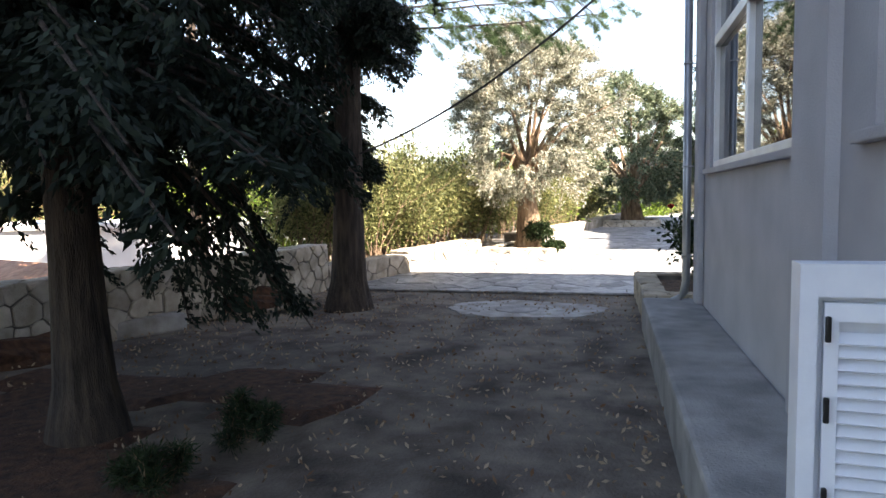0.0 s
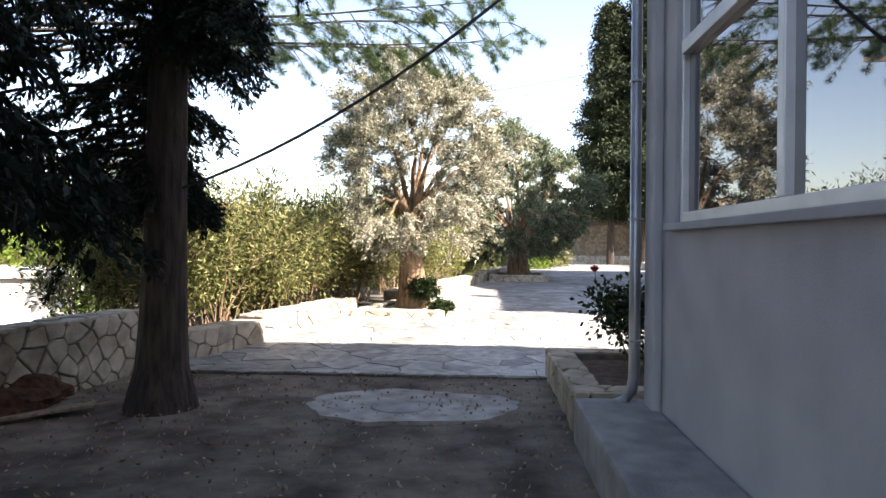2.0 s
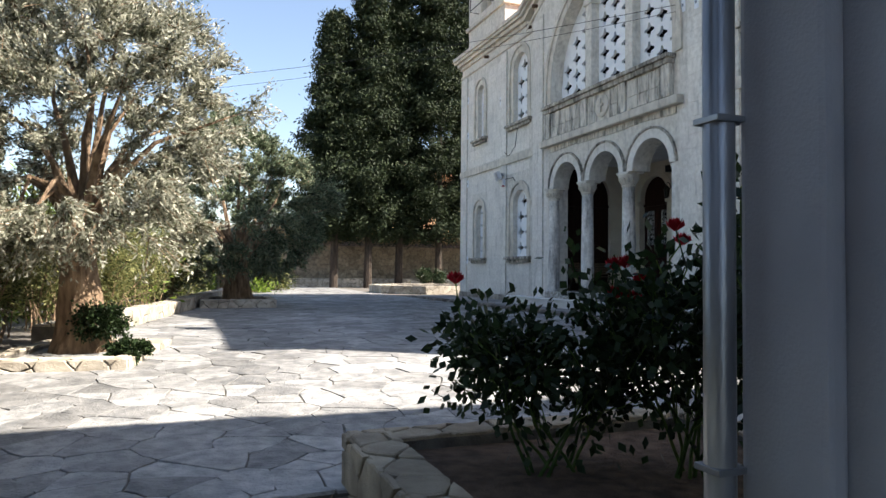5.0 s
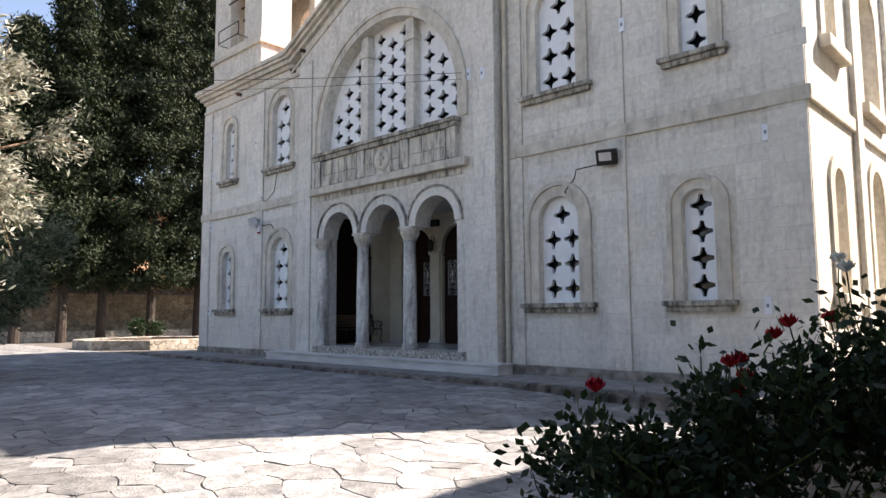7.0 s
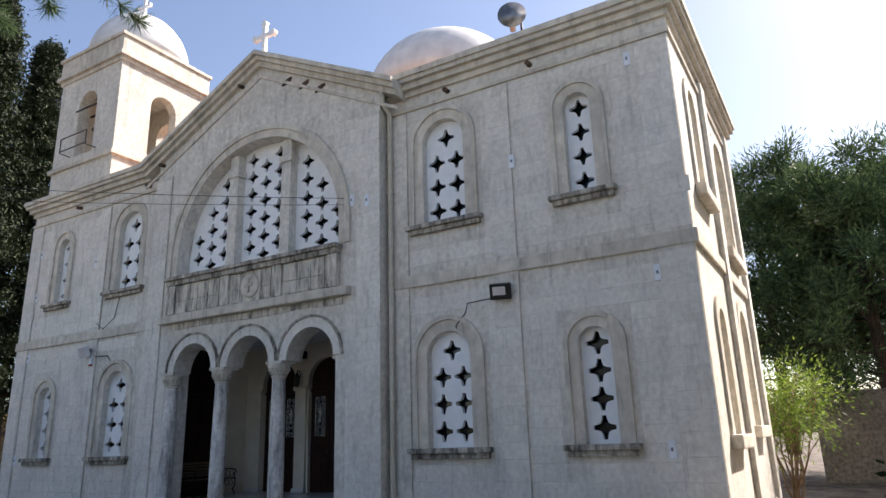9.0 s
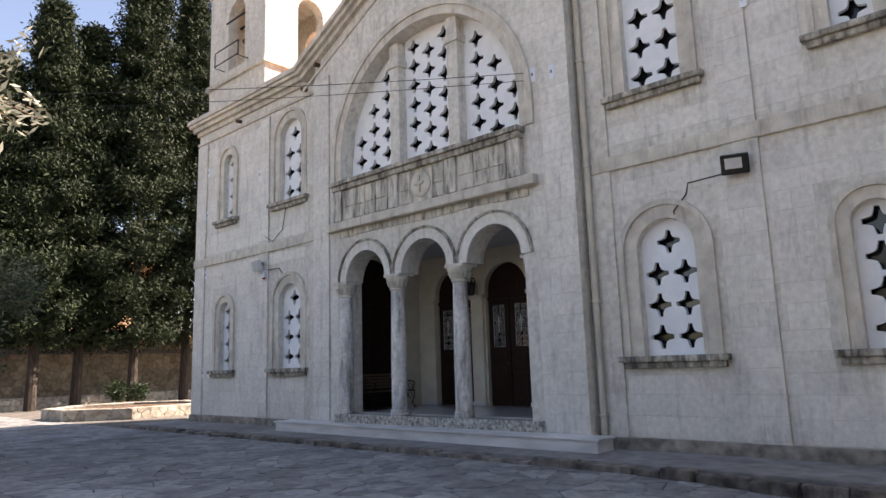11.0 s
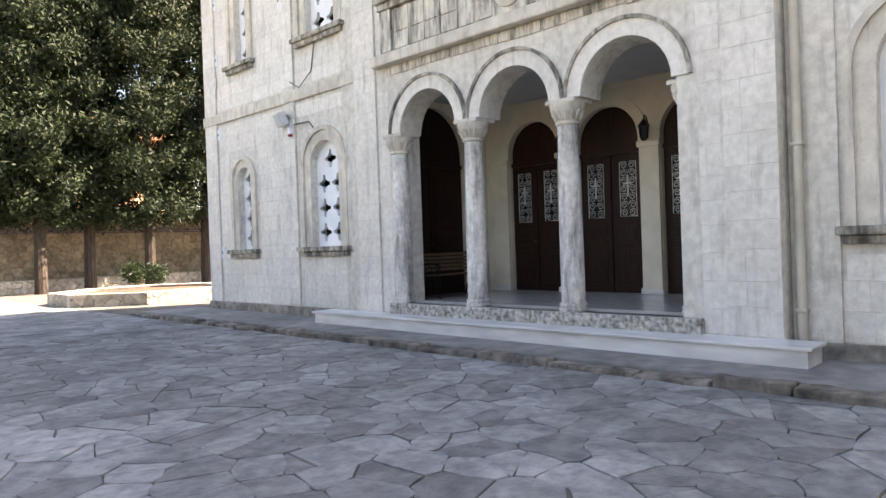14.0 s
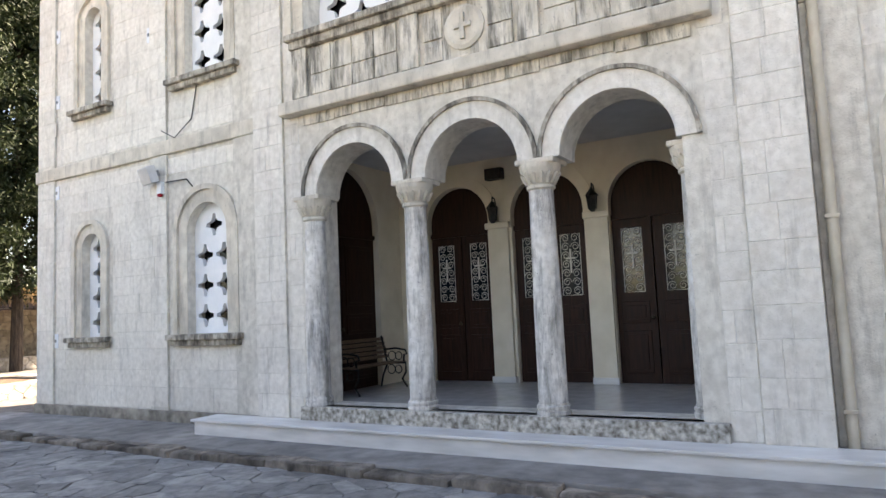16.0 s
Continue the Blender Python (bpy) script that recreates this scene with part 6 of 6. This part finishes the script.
# ---- pieces: wall blocks and flagstones ----
def blocks(a, b, z0, z1, x, skip, parent, seed, limit):
    """Ashlar blocks a few millimetres proud of the wall, left out where openings and trim lie."""
    rng = random.Random(seed)
    z, made = z0, 0
    verts, faces = [], []
    while z < z1 - 0.2:
        h = rng.choice((0.3, 0.34, 0.38))
        zz = min(z + h, z1)
        y = a - rng.uniform(0, 0.6)
        while y < b:
            w = rng.uniform(0.45, 1.0)
            p, q = max(y, a) + 0.002, min(y + w, b) - 0.002
            y += w
            spans = [(p, q)]
            for s0, s1, t0, t1 in skip:
                if t0 < zz and t1 > z:
                    spans = [r for u, v in spans for r in ((u, min(v, s0)), (max(u, s1), v)) if r[1] - r[0] > 0.06]
            for u, v in spans:
                d, e = 0.0035 + rng.uniform(0, 0.003), 0.004
                c = [(x - 0.0, u, z + 0.004), (x, v, z + 0.004), (x, v, zz - 0.004), (x, u, zz - 0.004), (x - d, u + e, z + 0.004 + e), (x - d, v - e, z + 0.004 + e), (x - d, v - e, zz - 0.004 - e), (x - d, u + e, zz - 0.004 - e)]
                c = [tuple(Vector(k) - ORIGIN) for k in c]
                f = [(0, 1, 5, 4), (1, 2, 6, 5), (2, 3, 7, 6), (3, 0, 4, 7), (4, 5, 6, 7)]
                f = [g[::-1] for g in f]
                if made < limit and z < 5:
                    raw("block", c, f, M["limestone_block"], parent)
                    made += 1
                else:
                    o = len(verts)
                    verts += c
                    faces += [tuple(o + k for k in g) for g in f]
        z = zz
    if verts:
        tagged(raw("far_blockwork", verts, faces, M["limestone_block"], parent), kind="stuff")


around = [(c - o - 0.12, c + o + 0.12, s - 0.22, sp + o + 0.02) for c, h, s, sp, o, k in WINDOWS]
pil = [(a, b, 0, 9) for a, b in ((12.97, 13.5), (9.74, 10.35), (26.0, 26.45), (29.5, 30.09), (23.53, 24.3), (15.45, 15.96))]
band = [(0, 40, 4.84, 5.14)]
blocks(Y0, BY0, 0.37, 8.85, FX, around + pil + band, church, 41, 60)
blocks(BY1, Y1, 0.37, 8.85, FX, around + pil + band, church, 42, 40)
bigarch = [(BIG[0] - 2.85, BIG[0] + 2.85, 4.7, 6.8)] + [(BIG[0] - math.sqrt(max(2.85 ** 2 - (z - 6.78) ** 2, 0)), BIG[0] + math.sqrt(max(2.85 ** 2 - (z - 6.78) ** 2, 0)), z, z + 0.2) for z in [6.78 + 0.2 * i for i in range(15)]]
porchgap = [(ARCHES[0] - 0.98, ARCHES[2] + 0.98, 0.3, 4.62)]
edges = [(BY0, BY0 + 0.63, 0, 9.1), (BY1 - 0.63, BY1, 0, 9.1)]
blocks(BY0, BY1, 0.41, 9.0, BX, bigarch + porchgap + edges, church, 43, 90)
for a, b, x in ((BY0 + 0.001, BY0 + 0.62, BX - 0.041), (BY1 - 0.62, BY1 - 0.001, BX - 0.041)):
    blocks(a, b, 0.41, 8.9, x, [], church, 44, 40)
for a, b in ((12.97, 13.5), (9.74, 10.35), (26.0, 26.45), (29.5, 30.09)):
    blocks(a, b, 0.41, 8.8, FX - 0.046, band, church, 45, 14)

flags = []
for poly in cells(13.3, 40.0, 0.33, 1.35, 0.62, 2, 0.017):
    cu, cv = poly[0][0] + PAVE_X0, poly[0][1] + PAVE_Y0
    if cv > 15.8 and cu < -1.4 + (cv - 15.7) * 0.21:
        continue
    if cu < -2.9 + (cv - 10.9) * 0.22 and cv < 15.8 and cv > 10.9:
        continue
    flags.append(poly)


def flag_place(u, v, w):
    x, y = u + PAVE_X0, v + PAVE_Y0
    return (x, y, ground_z(x, y) + 0.006 + w)


lay_stones(flags, flag_place, 0.02, M["flagstone"], pavement, near=lambda p: (0 < p[1] < 3.2 and 4 < p[0] < 13) or (3.2 <= p[1] < 13 and 6.5 < p[0]), limit=300, name="flagstone", rise_vary=0.005, rough=0.035, chamfer=0.005)
